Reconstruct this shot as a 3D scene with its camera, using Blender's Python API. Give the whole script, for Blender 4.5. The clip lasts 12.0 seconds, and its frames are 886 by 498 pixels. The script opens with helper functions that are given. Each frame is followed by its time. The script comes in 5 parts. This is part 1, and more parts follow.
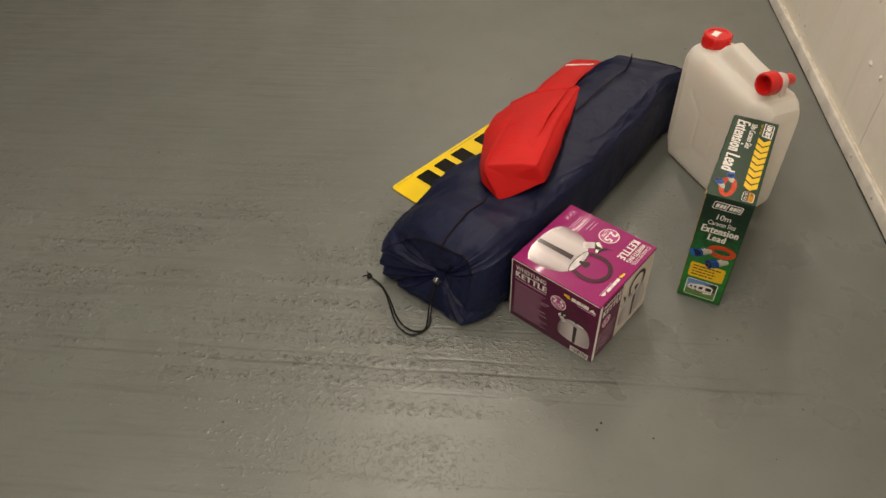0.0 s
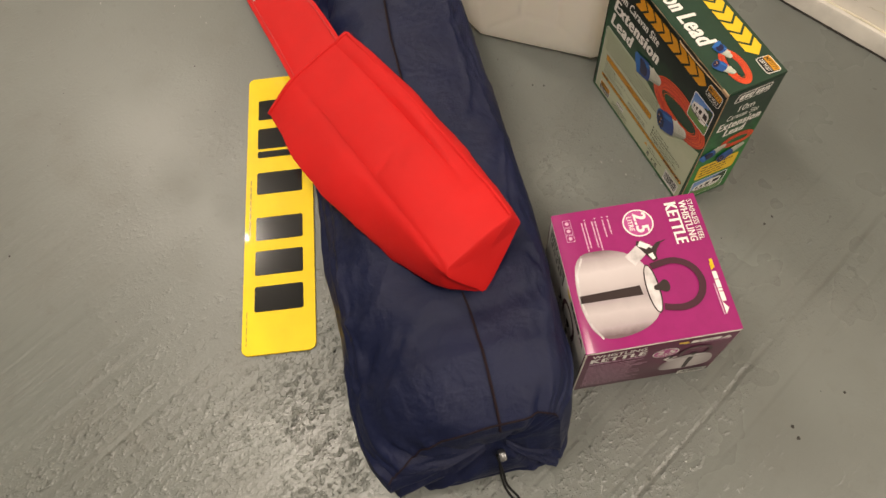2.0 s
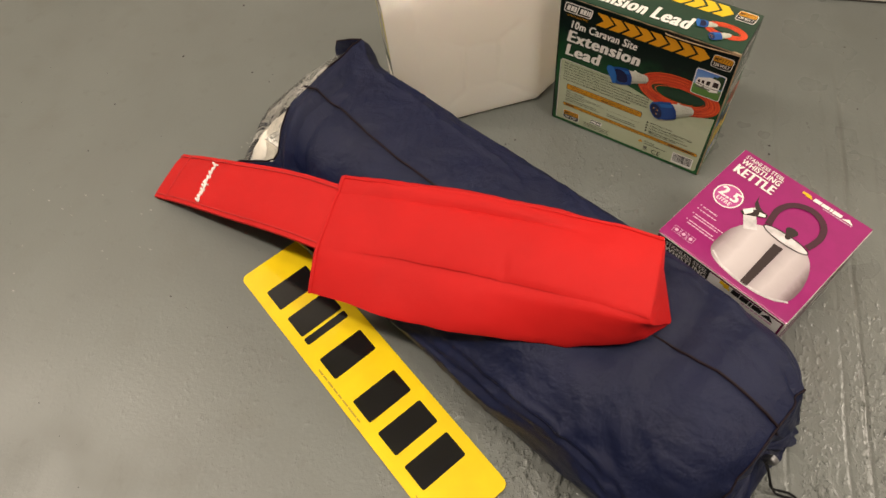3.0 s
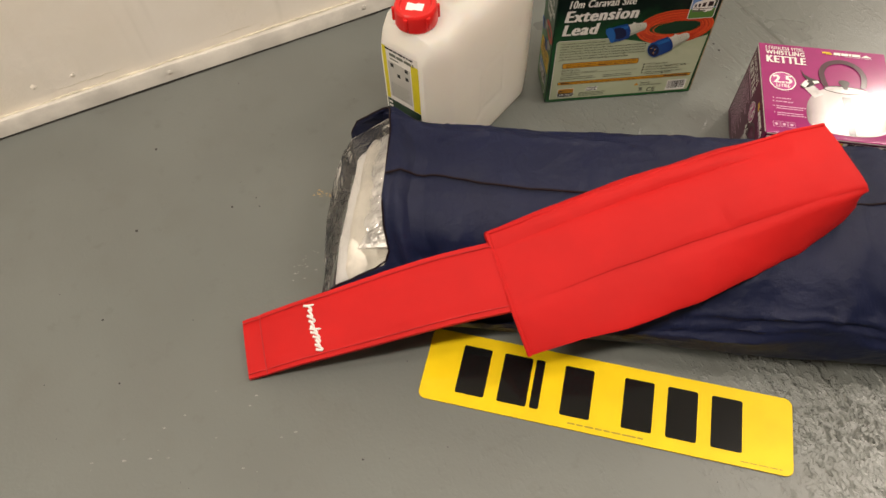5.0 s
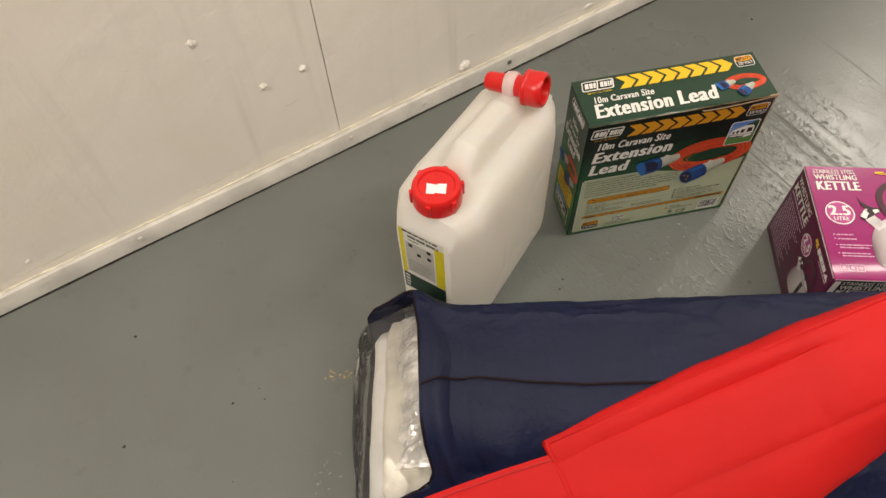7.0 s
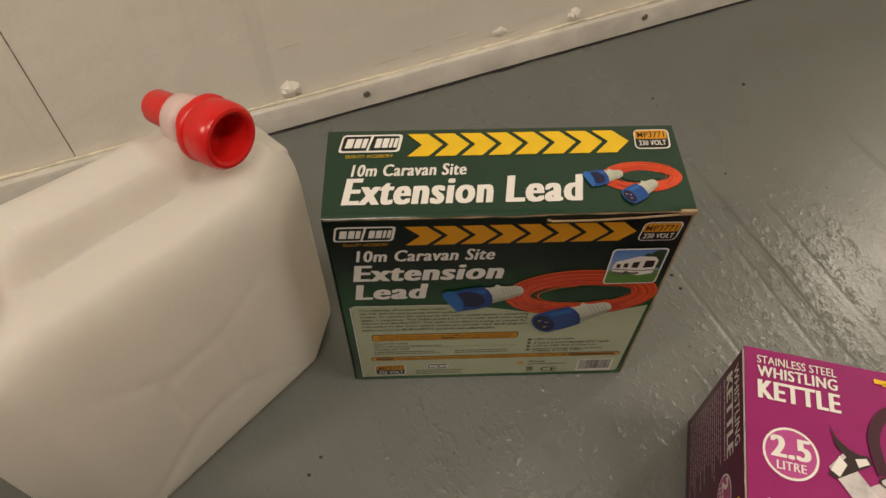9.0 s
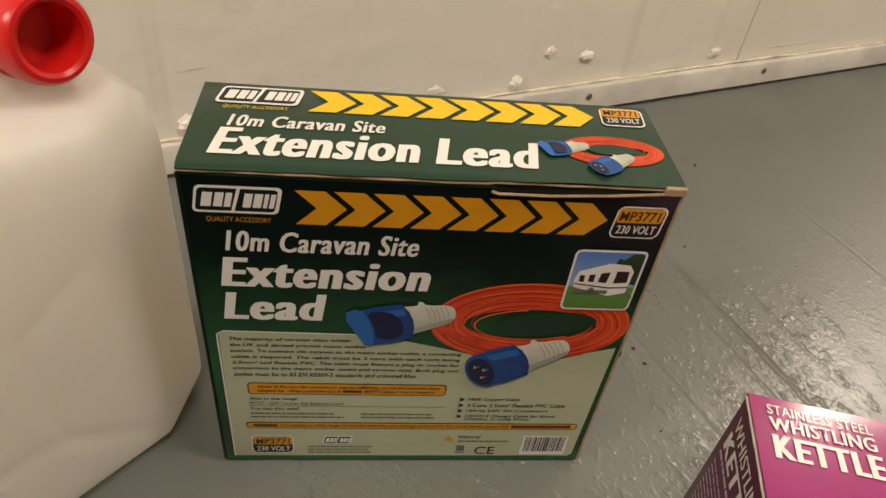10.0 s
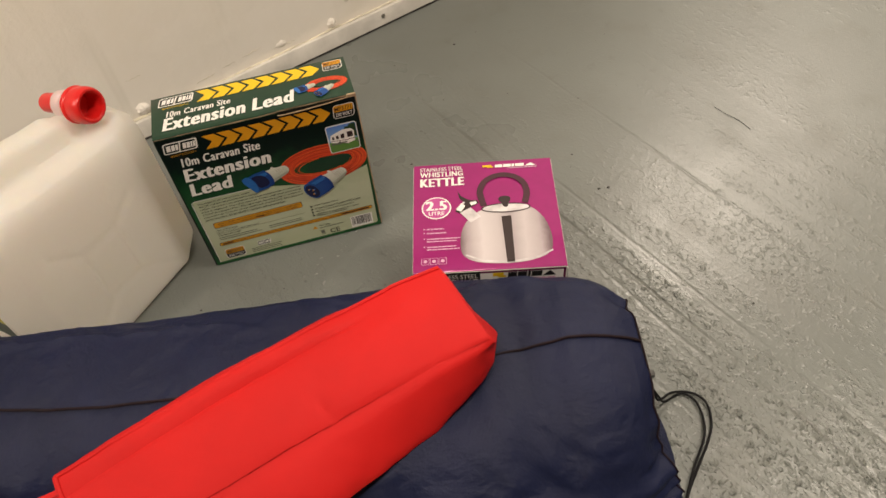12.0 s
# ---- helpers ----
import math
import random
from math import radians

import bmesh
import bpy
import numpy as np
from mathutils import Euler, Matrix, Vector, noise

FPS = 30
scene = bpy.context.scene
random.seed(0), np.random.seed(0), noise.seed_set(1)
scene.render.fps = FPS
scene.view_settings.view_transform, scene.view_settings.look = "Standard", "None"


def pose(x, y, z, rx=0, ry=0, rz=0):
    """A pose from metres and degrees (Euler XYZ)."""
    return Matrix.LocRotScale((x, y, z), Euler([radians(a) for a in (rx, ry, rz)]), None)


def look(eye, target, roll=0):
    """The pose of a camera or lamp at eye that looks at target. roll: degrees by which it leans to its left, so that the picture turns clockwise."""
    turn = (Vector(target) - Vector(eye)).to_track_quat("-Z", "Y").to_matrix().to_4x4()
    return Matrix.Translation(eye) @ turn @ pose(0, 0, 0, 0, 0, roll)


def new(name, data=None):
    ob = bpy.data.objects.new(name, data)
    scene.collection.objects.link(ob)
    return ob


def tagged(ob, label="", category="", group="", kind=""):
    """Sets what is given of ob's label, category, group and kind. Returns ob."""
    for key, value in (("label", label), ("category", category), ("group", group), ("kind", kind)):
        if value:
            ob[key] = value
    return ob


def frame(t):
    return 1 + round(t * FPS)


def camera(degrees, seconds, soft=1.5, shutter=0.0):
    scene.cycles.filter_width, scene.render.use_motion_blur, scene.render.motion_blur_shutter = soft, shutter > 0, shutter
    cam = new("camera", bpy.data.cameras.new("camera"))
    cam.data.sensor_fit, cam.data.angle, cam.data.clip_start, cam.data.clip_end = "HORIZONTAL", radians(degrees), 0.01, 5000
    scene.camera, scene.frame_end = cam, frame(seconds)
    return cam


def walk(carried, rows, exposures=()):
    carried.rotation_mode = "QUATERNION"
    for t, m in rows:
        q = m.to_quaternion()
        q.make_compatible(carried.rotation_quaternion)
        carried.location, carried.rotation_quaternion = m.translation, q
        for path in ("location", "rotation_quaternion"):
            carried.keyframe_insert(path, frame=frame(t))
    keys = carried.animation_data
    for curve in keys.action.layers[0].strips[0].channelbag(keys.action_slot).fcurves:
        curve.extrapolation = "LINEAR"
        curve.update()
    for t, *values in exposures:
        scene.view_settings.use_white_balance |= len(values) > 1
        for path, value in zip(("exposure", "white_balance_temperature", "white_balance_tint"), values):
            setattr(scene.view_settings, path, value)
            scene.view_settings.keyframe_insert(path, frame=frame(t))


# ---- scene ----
cam = camera(63.95, 12.0)
PATH = [
    (0, (1.3378, 0.0548, 1.1160), (0.3469, -0.4961, -0.0130), -2.58),
    (0.5, (1.1570, -0.0657, 1.0777), (0.1885, -0.4215, -0.1451), -1.60),
    (1, (0.9764, -0.1954, 1.0173), (0.1130, -0.3464, -0.3213), -2.91),
    (1.2, (0.8928, -0.2458, 1.0258), (0.0766, -0.3754, -0.3443), -6.34),
    (1.5, (0.7916, -0.3062, 1.0084), (0.0563, -0.4054, -0.4091), -11.56),
    (2, (0.6592, -0.5025, 0.9889), (-0.0280, -0.2981, -0.4414), -7.18),
    (2.5, (0.5480, -0.6993, 0.9928), (-0.0928, -0.2285, -0.3956), -3.94),
    (3, (0.3707, -0.7915, 0.9766), (-0.1752, -0.1500, -0.3838), -8.29),
    (4.8, (-0.1626, -0.9183, 0.9801), (-0.2035, -0.0683, -0.3748), -4.99),
    (5, (-0.2331, -0.9075, 0.9820), (-0.2089, -0.0646, -0.3778), -2.88),
    (5.5, (-0.3998, -0.9067, 1.0124), (-0.2208, -0.0712, -0.3403), -2.15),
    (6, (-0.4761, -0.8530, 1.0231), (-0.3020, -0.0052, -0.3227), -3.21),
    (6.5, (-0.4030, -0.7284, 1.0129), (-0.2440, 0.1332, -0.3259), -2.71),
    (8.3, (-0.0366, -0.3931, 0.8851), (-0.0629, 0.3887, -0.5106), -7.21),
    (8.5, (0.0022, -0.3664, 0.8427), (-0.0277, 0.4129, -0.5543), -6.07),
    (9, (0.0739, -0.3119, 0.6691), (0.0991, 0.6180, -0.6327), 0.43),
    (9.5, (0.0887, -0.2890, 0.5518), (0.1859, 0.8207, -0.5967), 3.75),
    (10, (0.0922, -0.3003, 0.4849), (0.2668, 0.8977, -0.5612), 7.87),
    (10.5, (0.1013, -0.3218, 0.4907), (0.2894, 0.8875, -0.5399), 8.18),
    (11, (0.1444, -0.4164, 0.5738), (0.3205, 0.7255, -0.5330), 4.99),
    (11.5, (0.1730, -0.5650, 0.7253), (0.3711, 0.4765, -0.4730), 4.28),
    (12, (0.2208, -0.7782, 0.8668), (0.4005, 0.2210, -0.3699), -6.48),
]
EXPOSURES = [(0, -0.40, 6650, 13), (1.0, -0.14, 6650, 13), (1.5, 0.0, 6600, 14), (2.5, 0.03, 6600, 14), (5.0, 0.02, 6450, 14), (6.5, 0.02, 6250, 12), (8.5, -0.6, 6600, 14), (9.0, -0.58, 6800, 14), (9.5, -0.34, 6800, 14), (10.5, -0.02, 6800, 15), (11, 0.06, 6750, 15), (12, -0.02, 6650, 14)]
walk(cam, [(t, look(eye, target, roll)) for t, eye, target, roll in PATH], EXPOSURES)

# ---- light ----
scene.view_settings.exposure = 0.0
WALL_TURN = 21.5                       # the wall's heading, degrees
WALL = pose(0, 0.4175, 0, 0, 0, WALL_TURN)   # along the wall x, into the wall y
ROOM_W, ROOM_D, ROOM_H = 4.2, 4.6, 2.5
ALCOVE, CORNER = 2.0, 1.6             # unseen alcove added behind the wall past its corner, to hold a lamp


def area_lamp(name, x, y, z, turn, length, width, power, colour):
    data = bpy.data.lights.new(name, "AREA")
    data.shape, data.size, data.size_y, data.energy, data.color = "RECTANGLE", length, width, power, colour
    ob = new(name, data)
    ob.matrix_world = pose(x, y, z, 0, 0, turn)
    return ob


LAMPS = [(2.40, 1.75, 88.0, 1.45), (1.62, -0.33, 41.0, 1.45), (-0.10, -0.98, 27.0, 0.85), (-1.92, -1.16, 45.0, 0.95)]
for lx, ly, power, length in LAMPS:
    area_lamp("tube_light", lx, ly, ROOM_H - 0.075, 15, length, 0.16, power, (1.0, 0.895, 0.75))

# ---- materials ----


class Mat:
    """A small wrapper round one node material."""

    def __init__(self, name, colour=(0.5, 0.5, 0.5), rough=0.5, metal=0.0):
        self.m = bpy.data.materials.new(name)
        self.m.use_nodes = True
        self.t = self.m.node_tree
        self.b = self.t.nodes["Principled BSDF"]
        self.out = self.t.nodes["Material Output"]
        self.b.inputs["Base Color"].default_value = (*colour, 1)
        self.b.inputs["Roughness"].default_value = rough
        self.b.inputs["Metallic"].default_value = metal
        self.colour = colour
        self.height = None

    def n(self, kind, **inputs):
        node = self.t.nodes.new(kind)
        for k, v in inputs.items():
            node.inputs[k.replace("_", " ")].default_value = v
        return node

    def link(self, a, b):
        self.t.links.new(a, b)

    def coords(self, scale=(1, 1, 1), turn=0.0, kind="Object"):
        c = self.t.nodes.new("ShaderNodeTexCoord")
        vec = c.outputs[kind]
        if turn:
            mp = self.t.nodes.new("ShaderNodeMapping")
            mp.inputs["Rotation"].default_value = (0, 0, radians(turn))
            self.link(vec, mp.inputs["Vector"])
            vec = mp.outputs["Vector"]
        mp = self.t.nodes.new("ShaderNodeMapping")
        mp.inputs["Scale"].default_value = scale
        self.link(vec, mp.inputs["Vector"])
        return mp.outputs["Vector"]

    def noise(self, scale, detail=4.0, rough=0.55, vec=None, distort=0.0):
        n = self.n("ShaderNodeTexNoise", Scale=scale, Detail=detail, Roughness=rough, Distortion=distort)
        self.link(vec if vec is not None else self.coords(), n.inputs["Vector"])
        return n.outputs["Fac"]

    def ramp(self, fac, stops):
        r = self.t.nodes.new("ShaderNodeValToRGB")
        while len(r.color_ramp.elements) < len(stops):
            r.color_ramp.elements.new(0.5)
        for e, (p, c) in zip(r.color_ramp.elements, stops):
            e.position, e.color = p, (*c, 1) if len(c) == 3 else c
        self.link(fac, r.inputs["Fac"])
        return r.outputs["Color"]

    def grey(self, fac, a, b, lo=0.0, hi=1.0):
        r = self.n("ShaderNodeMapRange", From_Min=a, From_Max=b, To_Min=lo, To_Max=hi)
        r.interpolation_type = "SMOOTHSTEP"
        self.link(fac, r.inputs["Value"])
        return r.outputs["Result"]

    def math(self, op, a, b):
        m = self.t.nodes.new("ShaderNodeMath")
        m.operation = op
        for i, v in enumerate((a, b)):
            if isinstance(v, (int, float)):
                m.inputs[i].default_value = v
            else:
                self.link(v, m.inputs[i])
        return m.outputs["Value"]

    def mix(self, fac, a, b, mode="MIX"):
        m = self.t.nodes.new("ShaderNodeMix")
        m.data_type, m.blend_type = "RGBA", mode
        for key, v in ((0, fac), (6, a), (7, b)):
            if isinstance(v, (int, float)):
                m.inputs[key].default_value = v
            elif isinstance(v, tuple):
                m.inputs[key].default_value = (*v, 1)
            else:
                self.link(v, m.inputs[key])
        return m.outputs[2]

    def base(self, socket):
        self.link(socket, self.b.inputs["Base Color"])
        return self

    def roughness(self, socket):
        self.link(socket, self.b.inputs["Roughness"])
        return self

    def bump(self, fac, dist, strength=1.0):
        n = self.n("ShaderNodeBump", Strength=strength, Distance=dist)
        self.link(fac, n.inputs["Height"])
        if self.height is not None:
            self.link(self.height, n.inputs["Normal"])
        self.height = n.outputs["Normal"]
        self.link(self.height, self.b.inputs["Normal"])
        return self

    def vary(self, scale, amount, detail=4.0):
        """Multiplies the base colour by noise about 1."""
        f = self.noise(scale, detail)
        v = self.grey(f, 0.3, 0.7, 1 - amount, 1 + amount)
        src = self.b.inputs["Base Color"]
        a = src.links[0].from_socket if src.links else self.colour
        return self.base(self.mix(1.0, a, v, "MULTIPLY"))

    def set(self, **kw):
        for k, v in kw.items():
            self.b.inputs[k.replace("_", " ")].default_value = v
        return self


GROOVES = [(0.482, 0.006, 1.0), (0.455, 0.005, 0.4), (0.377, 0.005, 0.4), (0.531, 0.005, 0.35), (0.706, 0.005, 0.4)]   # place along the wall, half-width, depth


def floor_paint():
    """Thick grey paint over boards: lumpy orange peel and troughs that run out from the wall, smooth by the wall and to one side."""
    m = Mat("grey_floor_paint", (0.2, 0.2, 0.19), 0.35)
    v = m.coords(turn=-WALL_TURN)
    sep = m.t.nodes.new("ShaderNodeSeparateXYZ")
    m.link(v, sep.inputs[0])
    s, yy = sep.outputs["X"], sep.outputs["Y"]
    big = m.noise(1.3, 3, 0.5, v)
    mid = m.noise(6, 2, 0.5, v)
    col = m.ramp(big, [(0.3, (0.135, 0.148, 0.135)), (0.7, (0.165, 0.176, 0.162))])
    col = m.mix(m.grey(mid, 0.2, 0.85, 0.0, 0.35), col, (0.118, 0.12, 0.108))
    spots = m.noise(26, 3, 0.6, v)
    col = m.mix(m.grey(spots, 0.58, 0.80, 0.0, 0.30), col, (0.085, 0.082, 0.072))
    stain = m.noise(9, 3, 0.5, v)
    col = m.mix(m.grey(stain, 0.52, 0.80, 0.0, 0.25), col, (0.105, 0.098, 0.078))
    # where the paint is lumpy
    side = m.grey(s, -0.34, 0.06, 0.10, 1.0)
    out = m.grey(yy, 0.22, 0.02, 0.05, 1.0)
    patch = m.grey(m.noise(3.1, 3, 0.55, v), 0.34, 0.60, 0.30, 1.0)
    lumpy = m.math("MULTIPLY", m.math("MULTIPLY", side, out), m.math("MULTIPLY", patch, m.grey(s, 0.48, 0.64, 1.0, 0.38)))
    lumpy = m.math("MULTIPLY", lumpy, m.grey(yy, -0.28, -0.60, 0.62, 1.9))
    far = m.grey(yy, -0.62, -1.10, 0.0, 1.0)
    streaky = m.math("MAXIMUM", m.math("MULTIPLY", lumpy, 0.55), far)
    # long troughs
    trough = m.noise(32, 2, 0.5, m.coords((1, 0.035, 1), -WALL_TURN), 0.1)
    ridges = m.noise(46, 3, 0.55, m.coords((1, 0.07, 1), -WALL_TURN), 0.15)
    marks = m.noise(64, 3, 0.6, m.coords((1, 0.05, 1), -WALL_TURN), 0.1)
    worn = m.math("MULTIPLY", m.grey(marks, 0.50, 0.72, 0.0, 0.34), m.math("MAXIMUM", m.math("MULTIPLY", lumpy, 0.35), far))
    col = m.mix(worn, col, (0.085, 0.088, 0.078))
    wander = m.math("MULTIPLY", m.math("SUBTRACT", m.noise(5, 2, 0.5, v), 0.5), 0.012)
    cut = None
    for place, half, depth in GROOVES:
        d = m.math("ABSOLUTE", m.math("SUBTRACT", m.math("ADD", s, wander), place), 0.0)
        g = m.grey(d, 0.0, half, depth, 0.0)
        cut = g if cut is None else m.math("MAXIMUM", cut, g)
    cut = m.math("MULTIPLY", cut, m.grey(m.noise(7, 3, 0.6, v), 0.30, 0.62, 0.15, 1.0))
    cut = m.math("MULTIPLY", cut, out)
    m.base(m.mix(m.math("MULTIPLY", cut, 0.30), col, (0.070, 0.068, 0.058)))
    # lumps of two sizes, stronger on the crests between the troughs
    lumps = m.grey(m.noise(122, 2, 0.45, m.coords((1, 0.66, 1), -WALL_TURN)), 0.38, 0.84)
    lumps = m.math("MULTIPLY", lumps, lumps)
    beads = m.grey(m.noise(360, 1, 0.4, m.coords((1, 0.7, 1), -WALL_TURN)), 0.46, 0.88)
    beads = m.math("MULTIPLY", beads, beads)
    crest = m.grey(trough, 0.38, 0.62, 0.22, 1.2)
    m.bump(m.math("MULTIPLY", m.math("SUBTRACT", trough, 0.5), lumpy), 0.0014, 1.0)
    m.bump(m.math("MULTIPLY", m.math("SUBTRACT", ridges, 0.5), streaky), 0.0011, 1.0)
    m.bump(m.math("MULTIPLY", m.math("SUBTRACT", marks, 0.5), far), 0.0036, 1.0)
    m.bump(m.math("MULTIPLY", m.math("MULTIPLY", lumps, crest), lumpy), 0.0023, 1.0)
    m.bump(m.math("MULTIPLY", m.math("MULTIPLY", beads, crest), lumpy), 0.0012, 1.0)
    m.bump(m.math("SUBTRACT", 1.0, cut), 0.0022, 0.7)
    m.bump(m.noise(210, 3, 0.6, v), 0.0003, 1.0)
    gloss = m.math("ADD", m.grey(s, -0.30, 0.10, 0.12, 0.0), m.grey(s, 0.50, 0.85, 0.26, 0.365))
    m.roughness(m.math("ADD", gloss, m.grey(stain, 0.30, 0.80, 0.0, 0.08)))
    m.set(Specular_IOR_Level=0.5)
    return m.m


def wall_paint(name, tint):
    m = Mat(name, tint, 0.42)
    big = m.noise(2.2, 4, 0.6)
    col = m.mix(m.grey(big, 0.35, 0.75, 0.0, 0.5), tint, (tint[0] * 0.9, tint[1] * 0.86, tint[2] * 0.76))
    streak = m.noise(18, 3, 0.6, m.coords((1, 1, 0.05)))
    col = m.mix(m.grey(streak, 0.55, 0.8, 0.0, 0.30), col, (0.52, 0.49, 0.40))
    stain = m.noise(5, 6, 0.7, m.coords((1, 1, 2.2)), 0.6)
    col = m.mix(m.grey(stain, 0.66, 0.76, 0.0, 0.42), col, (0.58, 0.50, 0.27))
    m.base(col)
    m.bump(m.noise(22, 2, 0.45), 0.0016, 1.0)
    m.bump(m.noise(9, 3, 0.45, m.coords((1, 1, 0.15))), 0.0032, 1.0)
    m.bump(m.noise(150, 3, 0.6), 0.0005, 1.0)
    return m.m


def cloth(name, colour, rough, sheen, weave=2600.0, fold=0.003, vary=0.12, spec=0.5):
    m = Mat(name, colour, rough)
    m.vary(9, vary, 5)
    w1 = m.t.nodes.new("ShaderNodeTexWave")
    w1.bands_direction = "X"
    w1.inputs["Scale"].default_value = weave / 4
    w2 = m.t.nodes.new("ShaderNodeTexWave")
    w2.bands_direction = "Y"
    w2.inputs["Scale"].default_value = weave / 4
    vec = m.coords()
    m.link(vec, w1.inputs["Vector"])
    m.link(vec, w2.inputs["Vector"])
    m.bump(m.noise(14, 5, 0.55, None, 0.4), fold, 1.0)
    m.bump(m.noise(60, 3, 0.6), fold * 0.15, 1.0)
    m.bump(m.math("ADD", w1.outputs["Fac"], w2.outputs["Fac"]), 0.00005, 1.0)
    m.set(Sheen_Weight=sheen, Sheen_Roughness=0.4, Specular_IOR_Level=spec)
    return m.m


def plain(name, colour, rough=0.5, metal=0.0, vary=0.06, scale=40, bump=0.0002, spec=0.5):
    m = Mat(name, colour, rough, metal)
    if vary:
        m.vary(scale, vary)
    if bump:
        m.bump(m.noise(scale * 4, 3), bump, 1.0)
    m.set(Specular_IOR_Level=spec)
    return m.m


def ink(name, colour, rough=0.45, vary=0.05):
    m = Mat(name, colour, rough)
    m.vary(55, vary)
    m.bump(m.noise(22, 2), 0.0005, 1.0)
    m.set(Specular_IOR_Level=0.2, Coat_Weight=0.5, Coat_Roughness=0.13)
    return m.m


def graded(name, axis, stops, span, rough=0.32, mottled=0.0):
    """A print whose colour runs along one axis of its sheet, over span metres."""
    m = Mat(name, (0.5, 0.5, 0.5), rough)
    sep = m.t.nodes.new("ShaderNodeSeparateXYZ")
    m.link(m.coords(), sep.inputs[0])
    f = m.math("DIVIDE", sep.outputs[axis], span)
    if mottled:
        f = m.math("ADD", f, m.grey(m.noise(38, 5, 0.65), 0.3, 0.7, -mottled, mottled))
    m.base(m.ramp(f, stops))
    m.bump(m.noise(22, 2), 0.0006, 1.0)
    m.set(Specular_IOR_Level=0.2, Coat_Weight=0.45, Coat_Roughness=0.13)
    return m.m


def hdpe():
    m = Mat("milky_polyethylene", (0.94, 0.915, 0.86), 0.36)
    m.vary(6, 0.03, 4)
    m.bump(m.noise(30, 3), 0.0008, 1.0)
    m.bump(m.noise(240, 2), 0.00015, 1.0)
    m.set(Subsurface_Weight=0.4, Subsurface_Scale=0.03, Specular_IOR_Level=0.45)
    m.b.inputs["Subsurface Radius"].default_value = (1.0, 0.85, 0.65)
    through_wall = m.n("ShaderNodeBsdfTranslucent", Color=(0.99, 0.97, 0.92, 1))
    both = m.t.nodes.new("ShaderNodeMixShader")
    both.inputs[0].default_value = 0.46
    m.link(m.b.outputs[0], both.inputs[1])
    m.link(through_wall.outputs[0], both.inputs[2])
    m.link(both.outputs[0], m.out.inputs["Surface"])
    return m.m


def film():
    """Thin clear plastic: see-through, with gloss by its angle."""
    m = Mat("clear_film", (1, 1, 1), 0.08)
    clear = m.n("ShaderNodeBsdfTransparent", Color=(0.98, 0.98, 0.975, 1))
    haze = m.n("ShaderNodeBsdfDiffuse", Color=(0.85, 0.84, 0.82, 1))
    thin = m.t.nodes.new("ShaderNodeMixShader")
    thin.inputs[0].default_value = 0.035
    m.link(clear.outputs[0], thin.inputs[1])
    m.link(haze.outputs[0], thin.inputs[2])
    gloss = m.n("ShaderNodeBsdfGlossy", Color=(1, 1, 1, 1), Roughness=0.12)
    bump = m.n("ShaderNodeBump", Strength=1.0, Distance=0.009)
    m.link(m.math("ABSOLUTE", m.math("SUBTRACT", m.noise(30, 2, 0.5, None, 0.8), 0.5), 0.0), bump.inputs["Height"])
    m.link(bump.outputs[0], gloss.inputs["Normal"])
    f = m.n("ShaderNodeFresnel", IOR=1.5)
    mix = m.t.nodes.new("ShaderNodeMixShader")
    m.link(f.outputs[0], mix.inputs[0])
    m.link(thin.outputs[0], mix.inputs[1])
    m.link(gloss.outputs[0], mix.inputs[2])
    m.link(mix.outputs[0], m.out.inputs["Surface"])
    return m.m


FLOOR = floor_paint()
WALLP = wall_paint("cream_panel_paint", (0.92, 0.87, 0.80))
# unseen walls and ceiling: colour lowered so less light bounces and shadows stay deep
ROOMP = wall_paint("dimmed_room_paint", (0.50, 0.47, 0.42))
CEILP = plain("dimmed_ceiling_paint", (0.58, 0.57, 0.54), 0.6, scale=6)
TRIMP = plain("white_trim_paint", (0.66, 0.63, 0.575), 0.38, vary=0.14, scale=14, bump=0.0012)
BEAD = plain("yellowed_sealant", (0.74, 0.69, 0.55), 0.45, vary=0.25, scale=25, bump=0.001)
STEEL = plain("dull_screw_steel", (0.35, 0.33, 0.30), 0.45, 0.9, vary=0.2, scale=300)
GROOVE = plain("dirty_joint", (0.56, 0.52, 0.44), 0.7, vary=0.3, scale=40)
NAVY = cloth("navy_nylon", (0.0064, 0.0098, 0.036), 0.46, 0.0, fold=0.0075, spec=0.24)
SEAM = cloth("brown_seam_tape", (0.013, 0.006, 0.008), 0.7, 0.0, spec=0.2)
RED = cloth("red_padded_fabric", (0.56, 0.011, 0.010), 0.6, 0.0, fold=0.0016, vary=0.05, spec=0.22)
REDSEAM = cloth("red_seam", (0.48, 0.010, 0.010), 0.6, 0.1, fold=0.001)
CORD = cloth("black_cord", (0.007, 0.007, 0.008), 0.7, 0.0, weave=6000, spec=0.25)
WHITEINK = ink("white_ink", (0.80, 0.78, 0.74))
MILKY = hdpe()
REDPLASTIC = plain("red_plastic", (0.66, 0.014, 0.012), 0.28, vary=0.05, bump=0.0001)
YELLOWPLATE = Mat("yellow_plate_acrylic", (0.86, 0.60, 0.004), 0.4)
YELLOWPLATE.vary(14, 0.05)
YELLOWPLATE.set(Specular_IOR_Level=0.2, Coat_Weight=0.55, Coat_Roughness=0.03)
YELLOWPLATE = YELLOWPLATE.m
BLACKPLATE = plain("black_plate_film", (0.008, 0.008, 0.008), 0.14, vary=0.0, bump=0)
TAN = ink("tan_print", (0.42, 0.30, 0.03))
